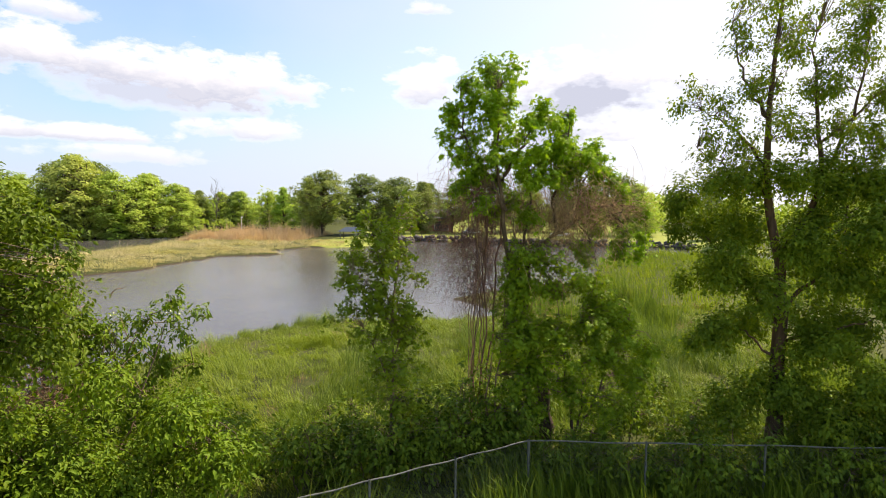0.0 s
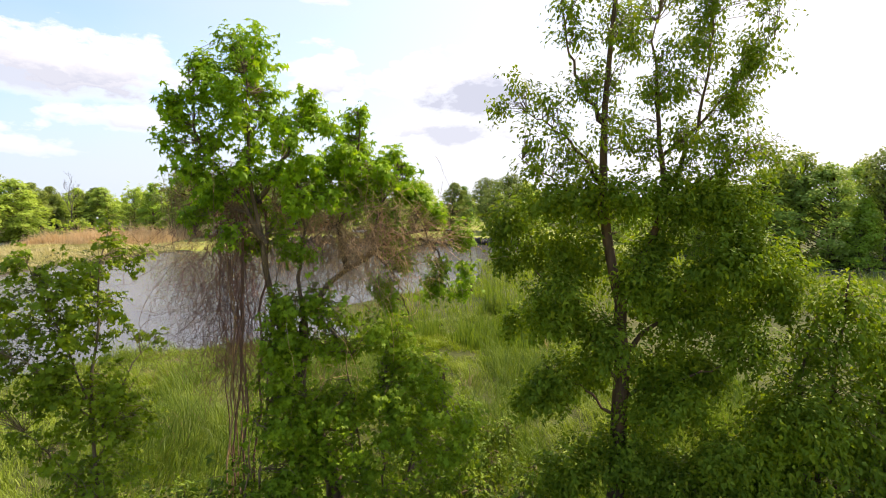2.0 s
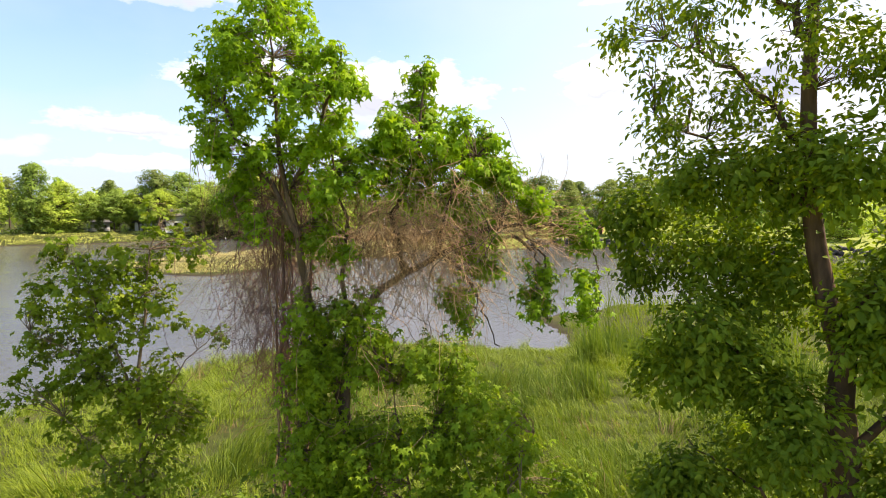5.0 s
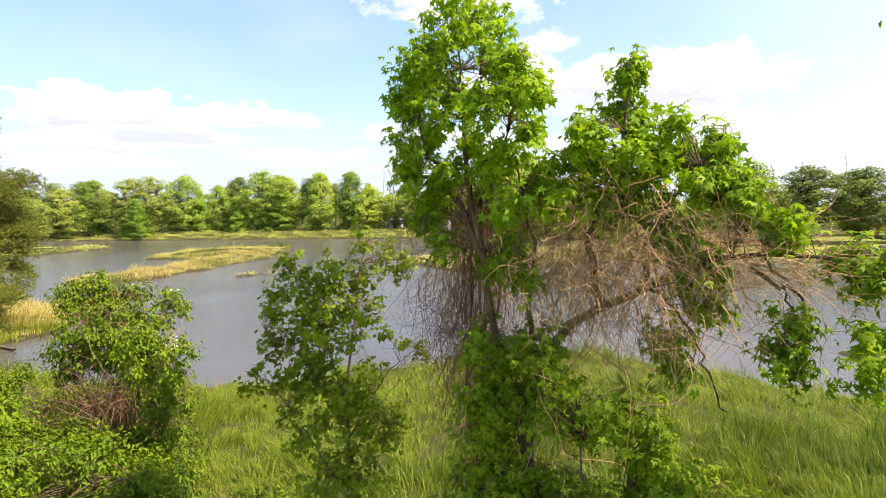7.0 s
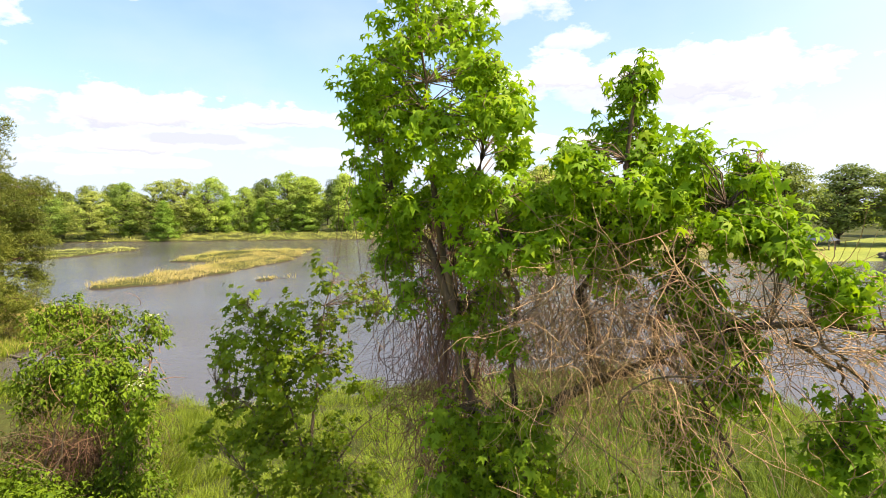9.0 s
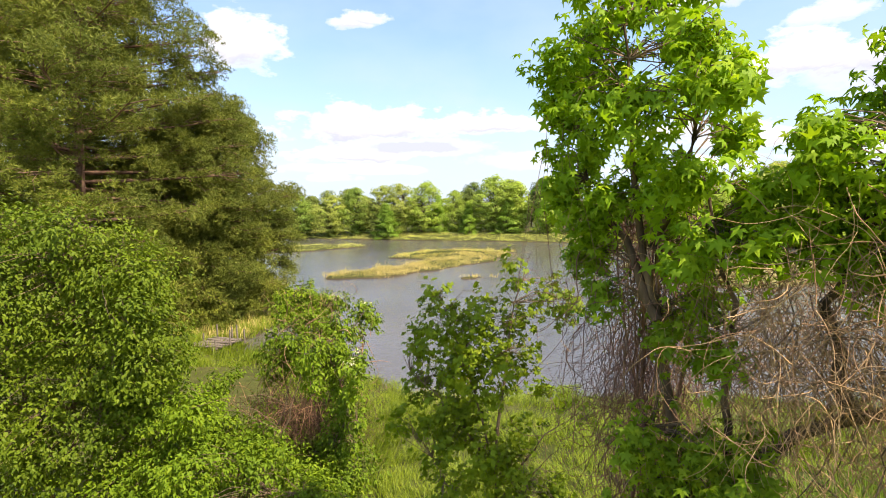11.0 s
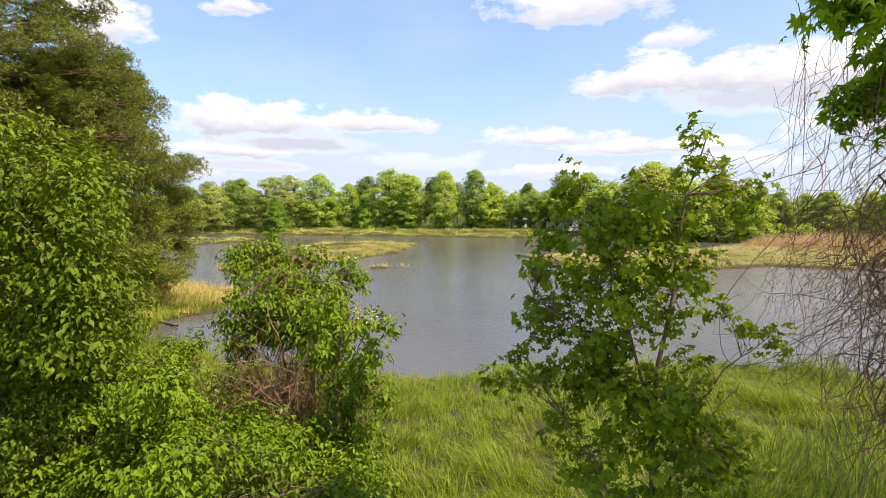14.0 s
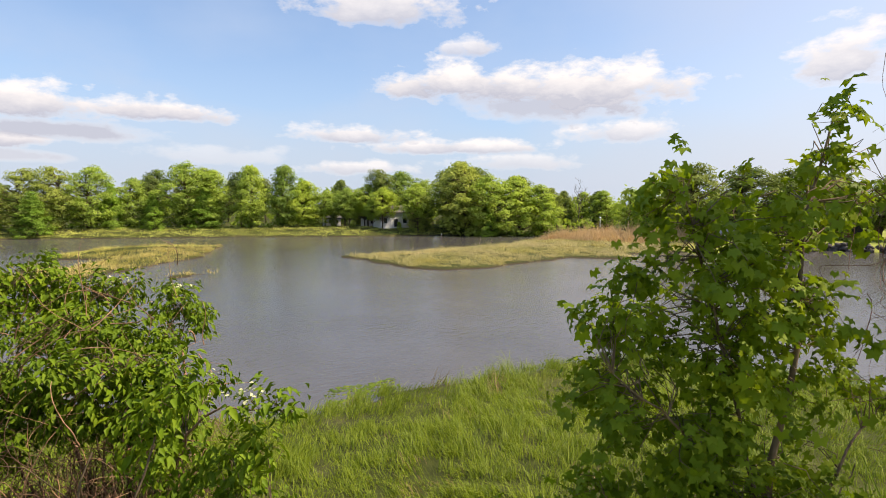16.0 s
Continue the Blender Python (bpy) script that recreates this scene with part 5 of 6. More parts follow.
leafy_tree("round_thicket", "dense rounded privet thicket of small yellow-green leaves", "shrub", (-8.0, 4.0, 0),
           [([(-8.0, 4.0, -0.2), (-7.9, 3.6, 3.0), (-7.9, 3.0, 6.8)], 0.08, 0.01), ([(-7.9, 4.1, -0.2), (-7.6, 4.5, 3.0), (-7.5, 4.6, 6.9)], 0.08, 0.01),
            ([(-7.9, 4.2, -0.1), (-7.4, 5.0, 3.0), (-7.3, 5.4, 5.8)], 0.06, 0.01), ([(-8.1, 3.9, 0), (-8.8, 2.6, 2.5), (-9.0, 2.0, 5.0)], 0.06, 0.01)],
           [(-7.9, 3.0, 6.7, 1.38, 0.8), (-7.6, 4.5, 6.7, 1.16, 0.77), (-7.4, 5.3, 6.0, 1.0, 1.0), (-7.9, 3.4, 5.5, 1.78, 1.37), (-7.4, 5.2, 4.6, 1.28, 1.28),
            (-7.9, 3.2, 3.6, 1.84, 1.56), (-7.6, 4.7, 2.7, 1.63, 1.36), (-7.9, 2.8, 2.0, 1.5, 1.2), (-8.2, 1.2, 5.6, 1.6, 1.4), (-8.2, 1.0, 3.2, 1.8, 1.8), (-6.85, 6.05, 5.9, 0.75, 0.8), (-6.8, 6.1, 4.6, 0.8, 0.9), (-6.0, 6.1, 5.3, 0.5, 0.65), (-6.1, 6.1, 4.4, 0.6, 0.6), (-6.2, 6.1, 6.05, 0.38, 0.4)],
           OVAL, 0.085, PRIVET, BARK, 33, lai=3.4, per=14, spread=0.12, shell=0.33, twig_share=0.25)
THICKET_TOP = [(-7.17, 7.96, 2.62, 0.37, 0.16), (-6.53, 8.27, 2.7, 0.35, 0.16), (-5.95, 8.5, 2.71, 0.34, 0.14), (-5.41, 8.69, 2.78, 0.22, 0.09), (-6.57, 8.05, 2.53, 0.37, 0.14), (-5.96, 8.32, 2.56, 0.35, 0.11), (-8.16, 7.16, 3.36, 0.36, 0.23), (-8.31, 7.46, 3.46, 0.26, 0.15), (-7.82, 7.07, 3.03, 0.29, 0.27), (-7.45, 7.32, 2.73, 0.31, 0.24), (-7.28, 7.04, 2.66, 0.28, 0.22), (-6.93, 7.3, 2.59, 0.27, 0.17)]
leafy_tree("low_thicket", "broad low thicket of fresh green leaves", "shrub", (-7.0, 7.6, 0),
           [([(-7.0, 7.6, -0.2), (-7.4, 6.6, 2.0), (-7.6, 6.0, 4.2)], 0.04, 0.008), ([(-7.0, 7.6, -0.2), (-6.6, 8.4, 2.0), (-6.2, 9.0, 4.0)], 0.04, 0.008),
            ([(-7.0, 7.6, -0.2), (-7.3, 8.3, 2.0), (-7.3, 8.8, 3.6)], 0.04, 0.008), ([(-7, 7.6, 0), (-6.0, 8.3, 1.5), (-5.3, 9.0, 2.0)], 0.03, 0.006)],
           [(-7.6, 5.9, 3.0, 1.2, 0.9), (-7.1, 6.9, 2.4, 0.9, 0.6), (-7.6, 6.0, 4.0, 0.8, 0.6), (-7.9, 8.2, 1.4, 1.0, 0.6), (-5.3, 9.1, 1.7, 0.8, 0.7), (-6.8, 8.4, 1.2, 1.5, 0.8),
            (-8.4, 7.2, 1.3, 1.4, 1.0), (-6.4, 6.6, 2.2, 0.9, 0.7), (-6.0, 7.3, 1.6, 0.9, 0.7), (-6.9, 5.5, 1.7, 1.0, 0.9), (-5.6, 7.9, 1.2, 0.9, 0.7), (-6.0, 8.9, 1.9, 0.6, 0.4), (-6.0, 7.0, 3.5, 0.5, 0.4), (-5.3, 8.1, 2.6, 0.5, 0.35), (-4.8, 7.2, 2.9, 0.55, 0.4), (-4.2, 7.3, 2.2, 0.6, 0.5), (-4.5, 8.3, 1.9, 0.5, 0.4)] + THICKET_TOP,
           NARROW, 0.088, SHRUB, TWIG, 34, lai=5.0, per=10, spread=0.11, twig_share=0.15, twig_r=0.005)
for i, (x, y, h, r) in enumerate([(-3.6, 12.0, 1.5, 1.0), (-1.6, 12.6, 1.7, 1.0), (0.4, 13.6, 1.3, 0.9), (-0.2, 12.0, 1.2, 0.8), (3.6, 13.8, 1.4, 1.0), (4.8, 13.0, 1.2, 0.9),
                                  (8.4, 13.6, 1.6, 1.2), (-5.0, 11.4, 1.0, 0.9), (2.2, 12.4, 1.0, 0.8), (9.6, 12.4, 1.3, 1.0), (6.0, 14.4, 1.3, 1.0),
                                  (2.9, 11.5, 1.1, 0.9), (4.4, 11.3, 1.2, 1.0), (5.8, 11.7, 1.4, 1.0), (7.6, 11.5, 1.3, 1.0), (9.0, 11.3, 1.5, 1.1), (10.6, 11.6, 1.6, 1.2), (12.2, 11.6, 1.7, 1.2),
                                  (8.2, 12.6, 1.8, 1.2), (1.6, 11.6, 0.9, 0.7), (13.6, 11.9, 1.7, 1.2), (-0.9, 11.6, 1.8, 1.0), (0.5, 11.9, 1.7, 0.9),
                                  (-2.7, 10.9, 1.3, 0.9), (-1.9, 11.1, 1.4, 0.9), (-3.3, 11.3, 1.3, 0.8), (-1.2, 11.2, 1.6, 0.9), (-0.3, 12.3, 2.3, 0.9), (-4.2, 10.6, 1.5, 0.9), (-6.3, 9.6, 1.6, 0.9),
                                  (3.2, 16.4, 0.8, 0.8), (4.6, 15.6, 0.9, 0.8), (1.4, 15.4, 0.8, 0.7), (5.4, 17.6, 0.7, 0.9)]):
    leafy_tree("undergrowth_bush", "dark leafy undergrowth bush along the fence", "shrub", (x, y, -0.05),
               [([(x, y, -0.2), (x + 0.2, y, h * 0.5), (x + 0.3, y + 0.1, h)], 0.02, 0.005), ([(x, y, -0.2), (x - 0.3, y + 0.1, h * 0.5), (x - 0.4, y, h * 0.9)], 0.02, 0.005)],
               [(x, y, h * 0.75, r * 0.7, h * 0.35), (x + r * 0.5, y + 0.1, h * 0.5, r * 0.6, h * 0.4), (x - r * 0.5, y - 0.1, h * 0.45, r * 0.6, h * 0.4)],
               OVAL, 0.12, UNDER, TWIG, 40 + i, lai=2.2, per=9, spread=0.11, twig_share=0.6, group="undergrowth bushes")


# ---------------------------------------------------------------- pines on the shore
def build_pine(seed, h, r, label, skirt=0.0, limbs_n=120):
    """Whorled limbs that carry rounded cushions of needle tufts, lit above and dark beneath."""
    rng = np.random.default_rng(seed)
    t = thing("pine_tree", (0, 0, 0), label, "tree", "shore pines")
    limbs = [([(0, 0, -0.3), (0.2, 0.1, h * 0.4), (0.0, 0.2, h * 0.75), (0.1, 0.0, h * 0.97)], 0.38, 0.05)]
    tips, outs = [], []
    for i in range(limbs_n):
        u = 0.05 + 0.93 * (i + rng.random()) / limbs_n
        z = h * u
        prof = math.sin(math.pi * min(1, (u + 0.18) / 1.22) ** 1.15) ** 0.75
        if u < 0.55:
            prof = max(prof, skirt)
        L = r * prof * rng.uniform(0.74, 1.0)
        a = i * 2.4 + rng.normal(0, 0.3)
        d = np.array([math.cos(a), math.sin(a), 0])
        side = np.array([-d[1], d[0], 0])
        rise = -0.08 + 0.3 * u + rng.normal(0, 0.08)
        p0 = np.array([0.1, 0.1, z])
        p1 = p0 + d * L * 0.5 + np.array([0, 0, L * rise * 0.3])
        p2 = p0 + d * L + np.array([0, 0, L * rise])
        limbs.append(([p0, p1, p2], 0.03 + 0.012 * L, 0.012))
        for _ in range(int(8 + 15 * L / r)):
            q = rng.uniform(0.06, 1.0) ** 0.6
            c = (1 - q) ** 2 * p0 + 2 * (1 - q) * q * p1 + q * q * p2 + side * rng.normal(0, 0.2 * L) * (1.2 - 0.6 * q) + np.array([0, 0, rng.normal(0, 0.4)])
            pr = rng.uniform(0.4, 0.9)
            m = int(70 * pr)
            b = norm(rng.normal(size=(m, 3)) + np.array([0, 0, 0.55]))
            tips.append(c + b * np.array([pr, pr, pr * 0.6]) * (rng.random((m, 1)) ** 0.35))
            outs.append(b + d * 0.3 + np.array([0, 0, 0.35]) + rng.normal(0, 0.25, (m, 3)))
            limbs.append(([p0 + (p2 - p0) * q * 0.8, (p0 + (p2 - p0) * q * 0.9 + c) / 2, c], 0.022, 0.01))
    (v, f), lines = limb_mesh(limbs[:1], rng, sides=8, k=10, wob=0.06)
    (v2, f2), lines = limb_mesh(limbs[1:], rng, sides=4, k=4, wob=0.05)
    v, f = join([(v, f), (v2, f2)])
    part_mesh("trunk", mesh_from("trunk", v, f, BARK_PINE, True), t)
    tips, outs = np.concatenate(tips), np.concatenate(outs)
    n = len(tips)
    v, f = scatter(tips, rng.normal(size=(n, 3)), outs, 0.26 * np.exp(rng.normal(0, 0.2, n)), TUFT)
    part_mesh("crown", mesh_from("crown", v, f, NEEDLE), t)
    return t


pine = build_pine(51, 23.0, 10.0, "large dark green pine with needle tufts on the shore")
pine.location = (-31.5, -3.6, -0.3)
pine_b = build_pine(52, 15.5, 6.4, "smaller dense pine leaning over the water", 0.92)
pine_b.location = (-37.2, 2.6, -0.7)
copy_thing(pine, Matrix.LocRotScale((-39.0, -8.0, -0.3), Euler((0, 0, 4.1)), (1.0, 1.0, 1.06)))


# ---------------------------------------------------------------- far woods
def build_far_tree(seed, kind, label, mat):
    """A tree of unit height: boughs in uneven tiers, each a flattish spray of leaves."""
    rng = np.random.default_rng(seed)
    t = thing("far_tree", (0, 0, 0), label, "tree", "trees round the pond")
    low, wide, boughs, belly = {"bank": (0.05, 0.40, 120, 0.40), "oval": (0.08, 0.30, 120, 0.45), "broad": (0.10, 0.46, 130, 0.55), "park": (0.24, 0.44, 120, 0.5),
                                "high": (0.36, 0.40, 110, 0.5), "pine": (0.55, 0.24, 46, 0.6), "cone": (0.04, 0.40, 110, 0.15)}[kind]
    limbs = [([(0, 0, -0.03), (0.01, 0.01, 0.4), (0.0, 0.02, 0.93)], 0.02, 0.004)]
    lean = rng.normal(0, 0.06, 2)
    lump = rng.uniform(0, 6.28, 4)
    tips, outs = [], []
    for i in range(boughs):
        u = (i + rng.random()) / boughs
        a = i * 2.39996 + rng.normal(0, 0.35)
        k = (1 - abs(u - belly) / (belly if u < belly else 1 - belly)) if kind != "cone" else 1 - u
        R = wide * max(0.05, 0.22 * (kind != "cone") + 0.78 * max(k, 0.0) ** 0.6) * (1 + 0.16 * math.sin(2 * a + lump[0]) + 0.13 * math.sin(3 * a + 9 * u + lump[1]))
        if u > 0.94:
            R *= 0.55
        q = rng.uniform(0.55, 1.0) if i % 3 else rng.uniform(0.15, 0.7)
        z = low + (0.97 - low) * u + 0.03 * math.sin(2 * a + lump[2])
        c = np.array([math.cos(a) * R * q + lean[0] * u, math.sin(a) * R * q + lean[1] * u, z - 0.05 * q * (kind != "pine")])
        pr = rng.uniform(0.055, 0.10)
        n = int(70 * (pr / 0.075) ** 2)
        d = norm(rng.normal(size=(n, 3)) + np.array([0, 0, 0.45]))
        tips.append(c + d * np.array([pr, pr, pr * rng.uniform(0.38, 0.7)]) * (rng.random((n, 1)) ** 0.35))
        outs.append(norm(d * 0.7 + np.array([math.cos(a), math.sin(a), 0.2]) * 0.6))
        limbs.append(([(c[0] * 0.08, c[1] * 0.08, max(0.06, z - 0.16)), c * np.array([0.5, 0.5, 1]) - np.array([0, 0, 0.07]), c], 0.006, 0.002))
    (v, f), _ = limb_mesh(limbs, rng, sides=3, k=4, wob=0.004)
    part_mesh("trunk", mesh_from("trunk", v, f, BARK, True), t)
    tips, outs = np.concatenate(tips), np.concatenate(outs)
    v, f = leaf_spray(tips, outs, rng, 0.0225, 1, 0.006, WIDE_LEAF, 0.4, 0.25, 0.6, 0.6, 0.3)
    part_mesh("crown", mesh_from("crown", v, f, mat), t)
    return t


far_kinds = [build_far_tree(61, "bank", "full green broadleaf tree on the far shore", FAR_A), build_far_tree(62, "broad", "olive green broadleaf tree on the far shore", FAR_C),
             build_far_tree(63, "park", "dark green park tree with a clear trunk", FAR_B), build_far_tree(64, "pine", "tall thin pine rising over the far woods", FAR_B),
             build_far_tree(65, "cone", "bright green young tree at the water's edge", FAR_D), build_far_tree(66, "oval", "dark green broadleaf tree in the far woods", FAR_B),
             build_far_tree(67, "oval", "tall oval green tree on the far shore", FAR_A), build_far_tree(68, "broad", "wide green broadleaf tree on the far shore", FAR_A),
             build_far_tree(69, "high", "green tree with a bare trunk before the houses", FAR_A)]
# x, y, top height, kind
HOUSE_ROW = [(-111.2, 90.8, 2.8, 0), (-100.6, 97.0, 2.4, 0), (-97.0, 99.0, 5.0, 1), (-116.5, 88.6, 4.6, 5), (-118.8, 85.1, 6.0, 0), (-106.0, 93.0, 7.5, 8), (-113.0, 91.0, 8.0, 8),
             (-155.0, 60.0, 15.0, 3), (-148.0, 70.0, 15.5, 3), (-139.0, 75.0, 14.5, 3), (-122.0, 101.0, 10.0, 5), (-127.0, 98.0, 10.0, 0), (-116.0, 107.0, 10.5, 5), (-83.3, 122.8, 13.5, 3), (-90.0, 113.0, 15.5, 3)]
WEST = [(-150.5, 24.3, 13.5, 0), (-147.8, 29.6, 13.6, 1), (-144.6, 36.0, 14.1, 1), (-143.5, 41.1, 15.1, 7), (-139.5, 30.8, 8.6, 4), (-141.6, 44.8, 10.7, 4),
        (-143.2, 50.0, 12.6, 0), (-143.7, 55.1, 13.4, 5), (-136.7, 59.8, 16.4, 7), (-132.7, 64.2, 14.8, 6), (-125.9, 71.6, 16.0, 6), (-122.4, 77.9, 16.2, 6),
        (-121.7, 83.0, 12.4, 0), (-118.7, 87.6, 10.0, 8), (-114.2, 90.5, 10.5, 8), (-113.0, 96.0, 9.5, 8), (-109.0, 98.2, 15.0, 3), (-108.5, 104.0, 15.0, 8),
        (-95.8, 98.6, 11.4, 8), (-110.8, 95.4, 11.5, 8), (-104.2, 94.4, 10.5, 8), (-98.0, 101.9, 9.5, 5), (-130.5, 61.5, 10.0, 4), (-134.0, 52.0, 9.0, 4), (-150.0, 16.0, 11.0, 1), (-155.0, 8.0, 12.0, 0)]
NORTHWEST = [(-98.5, 112.0, 15.5, 3), (-92.9, 108.8, 17.0, 1), (-86.3, 106.0, 15.8, 1), (-81.7, 109.0, 13.4, 7), (-77.2, 114.1, 13.4, 0), (-73.0, 118.1, 11.4, 0),
             (-79.7, 106.5, 6.0, 4), (-86.5, 143.0, 11.7, 5), (-85.7, 149.4, 11.0, 5), (-81.4, 151.8, 10.6, 0), (-77.2, 154.1, 10.9, 5), (-73.0, 150.2, 10.8, 0),
             (-66.0, 150.0, 10.9, 7), (-60.0, 147.0, 11.5, 4), (-53.0, 146.0, 11.8, 7), (-90.0, 110.0, 10.0, 0), (-84.0, 112.0, 9.0, 5), (-165.7, 11.0, 11.6, 5),
             (-165.5, 16.1, 12.8, 3), (-165.2, 22.3, 13.3, 3), (-160.8, 27.3, 11.3, 5), (-98.0, 118.0, 12.0, 5), (-112.0, 104.0, 11.0, 5)]
NORTH = [(-38.1, 115.2, 14.2, 2), (-31.6, 121.5, 14.0, 2), (-24.0, 128.1, 13.5, 2), (-18.0, 134.1, 13.0, 5), (-11.5, 139.9, 13.0, 2), (-1.1, 137.0, 14.0, 2),
         (7.3, 146.2, 13.2, 0), (17.1, 144.3, 12.8, 5), (25.2, 140.1, 13.8, 2), (29.2, 133.3, 14.2, 2), (34.0, 131.3, 12.5, 0), (37.9, 147.4, 12.4, 4),
         (22.6, 160.5, 12.0, 4), (8.9, 158.0, 12.0, 5), (-19.5, 157.3, 13.7, 5), (-45.0, 128.0, 13.0, 5), (-48.0, 140.0, 12.5, 5), (-30.0, 150.0, 13.0, 5), (44.0, 118.0, 11.0, 5)]
EAST = [(44.0, 104.0, 10.0, 0), (51.7, 84.9, 11.0, 7), (54.2, 76.1, 12.4, 0), (57.4, 72.8, 13.7, 3), (58.9, 68.8, 12.6, 0), (63.8, 66.1, 13.9, 3), (66.9, 67.1, 12.6, 0),
        (72.5, 64.5, 11.9, 7), (80.0, 64.0, 13.4, 0), (88.0, 64.0, 12.4, 5), (98.0, 62.0, 13.4, 0), (55.0, 92.0, 12.0, 7), (62.0, 82.0, 12.4, 6), (70.0, 76.0, 13.4, 0),
        (60.5, 66.5, 8.0, 4), (52.5, 76.0, 7.0, 4)]


def plant_far():
    rng = np.random.default_rng(70)
    for x, y, top, k in HOUSE_ROW + WEST + NORTHWEST + NORTH + EAST:
        z = float(land_z(np.array([x]), np.array([y]))[0])
        h = (top - z) * 1.03
        w = h * rng.uniform(0.95, 1.35)
        copy_thing(far_kinds[k], Matrix.LocRotScale((x, y, z - 0.1), Euler((0, 0, rng.uniform(0, 6.28))), (w, w, h)))
    for i, ob in enumerate(far_kinds):
        x, y = -175 + 9 * i, 66 + 7 * i
        z = float(land_z(np.array([x * 1.0]), np.array([y * 1.0]))[0])
        ob.matrix_basis = Matrix.LocRotScale((x, y, z - 0.1), None, (13, 13, 13))


plant_far()


def build_bare_tree(at, h):
    """A leafless grey tree standing over the far woods: forking limbs, thinner at each fork."""
    rng = np.random.default_rng(74)
    t = thing("bare_tree", at, "leafless pale grey tree over the far woods", "tree")
    limbs, grow = [], [(np.zeros(3), np.array([0.0, 0.0, 1.0]), h * 0.42, 0.2, 0)]
    while grow:
        p, d, L, r, k = grow.pop()
        q = p + d * L + rng.normal(0, 0.04 * L, 3)
        limbs.append(([p, (p + q) / 2 + rng.normal(0, 0.05 * L, 3), q], r, r * 0.6))
        if k < 4:
            for _ in range(3 if k else 4):
                grow.append((p + (q - p) * rng.uniform(0.7, 1.0), norm(d * 0.9 + rng.normal(0, 0.5, 3) + np.array([0, 0, 0.25])), L * rng.uniform(0.5, 0.72), r * 0.55, k + 1))
    (v, f), _ = limb_mesh(limbs, rng, sides=4, k=4, wob=0.02)
    part_mesh("limbs", mesh_from("limbs", v, f, WEATHERED, True), t)


build_bare_tree((-79.0, 146.0, float(land_z(np.array([-79.0]), np.array([146.0]))[0]) - 0.3), 13.5)


def far_woods():
    """The closed woods behind the named trees, as one sheet of leaf clumps."""
    rng = np.random.default_rng(71)
    n = 5200
    a = np.radians(rng.uniform(-112, 66, n))
    dist = rng.uniform(172, 235, n)
    x, y = np.sin(a) * dist - 20, np.cos(a) * dist * 0.95 + 12
    h = 7.5 + 2.5 * np.sin(a * 37) * np.sin(a * 17 + 1) + 1.5 * np.sin(a * 91)
    z = land_z(x, y) + h * rng.random(n) ** 0.6
    tips = np.stack([x, y, z], -1)
    # the haze over these woods comes from the FAR_A leaf colour
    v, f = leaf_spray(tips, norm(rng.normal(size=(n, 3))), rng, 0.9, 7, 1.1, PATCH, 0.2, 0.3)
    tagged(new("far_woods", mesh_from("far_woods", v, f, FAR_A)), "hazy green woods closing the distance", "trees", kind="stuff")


far_woods()


def shore_bushes():
    """Low growth under the far trees."""
    rng = np.random.default_rng(72)
    n = 9000
    x, y = rng.uniform(-165, 60, n), rng.uniform(-5, 150, n)
    d = shore(x, y)
    ok = (d > 13) & (d < 22) & ~((x > -124) & (x < -94) & (y > 78) & (y < 110)) & ((x < -70) | (x > 46)) & (y > 5)
    x, y, d = x[ok], y[ok], d[ok]
    z = land_z(x, y, d) + rng.random(len(x)) ** 1.5 * 2.4
    tips = np.stack([x, y, z], -1)
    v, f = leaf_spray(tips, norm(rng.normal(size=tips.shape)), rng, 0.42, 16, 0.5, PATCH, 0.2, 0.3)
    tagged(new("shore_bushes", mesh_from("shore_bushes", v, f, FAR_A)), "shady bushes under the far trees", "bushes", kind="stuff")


shore_bushes()


# ---------------------------------------------------------------- chain-link fence
def ground_at(x, y):
    return float(land_z(np.array([x * 1.0]), np.array([y * 1.0]))[0])


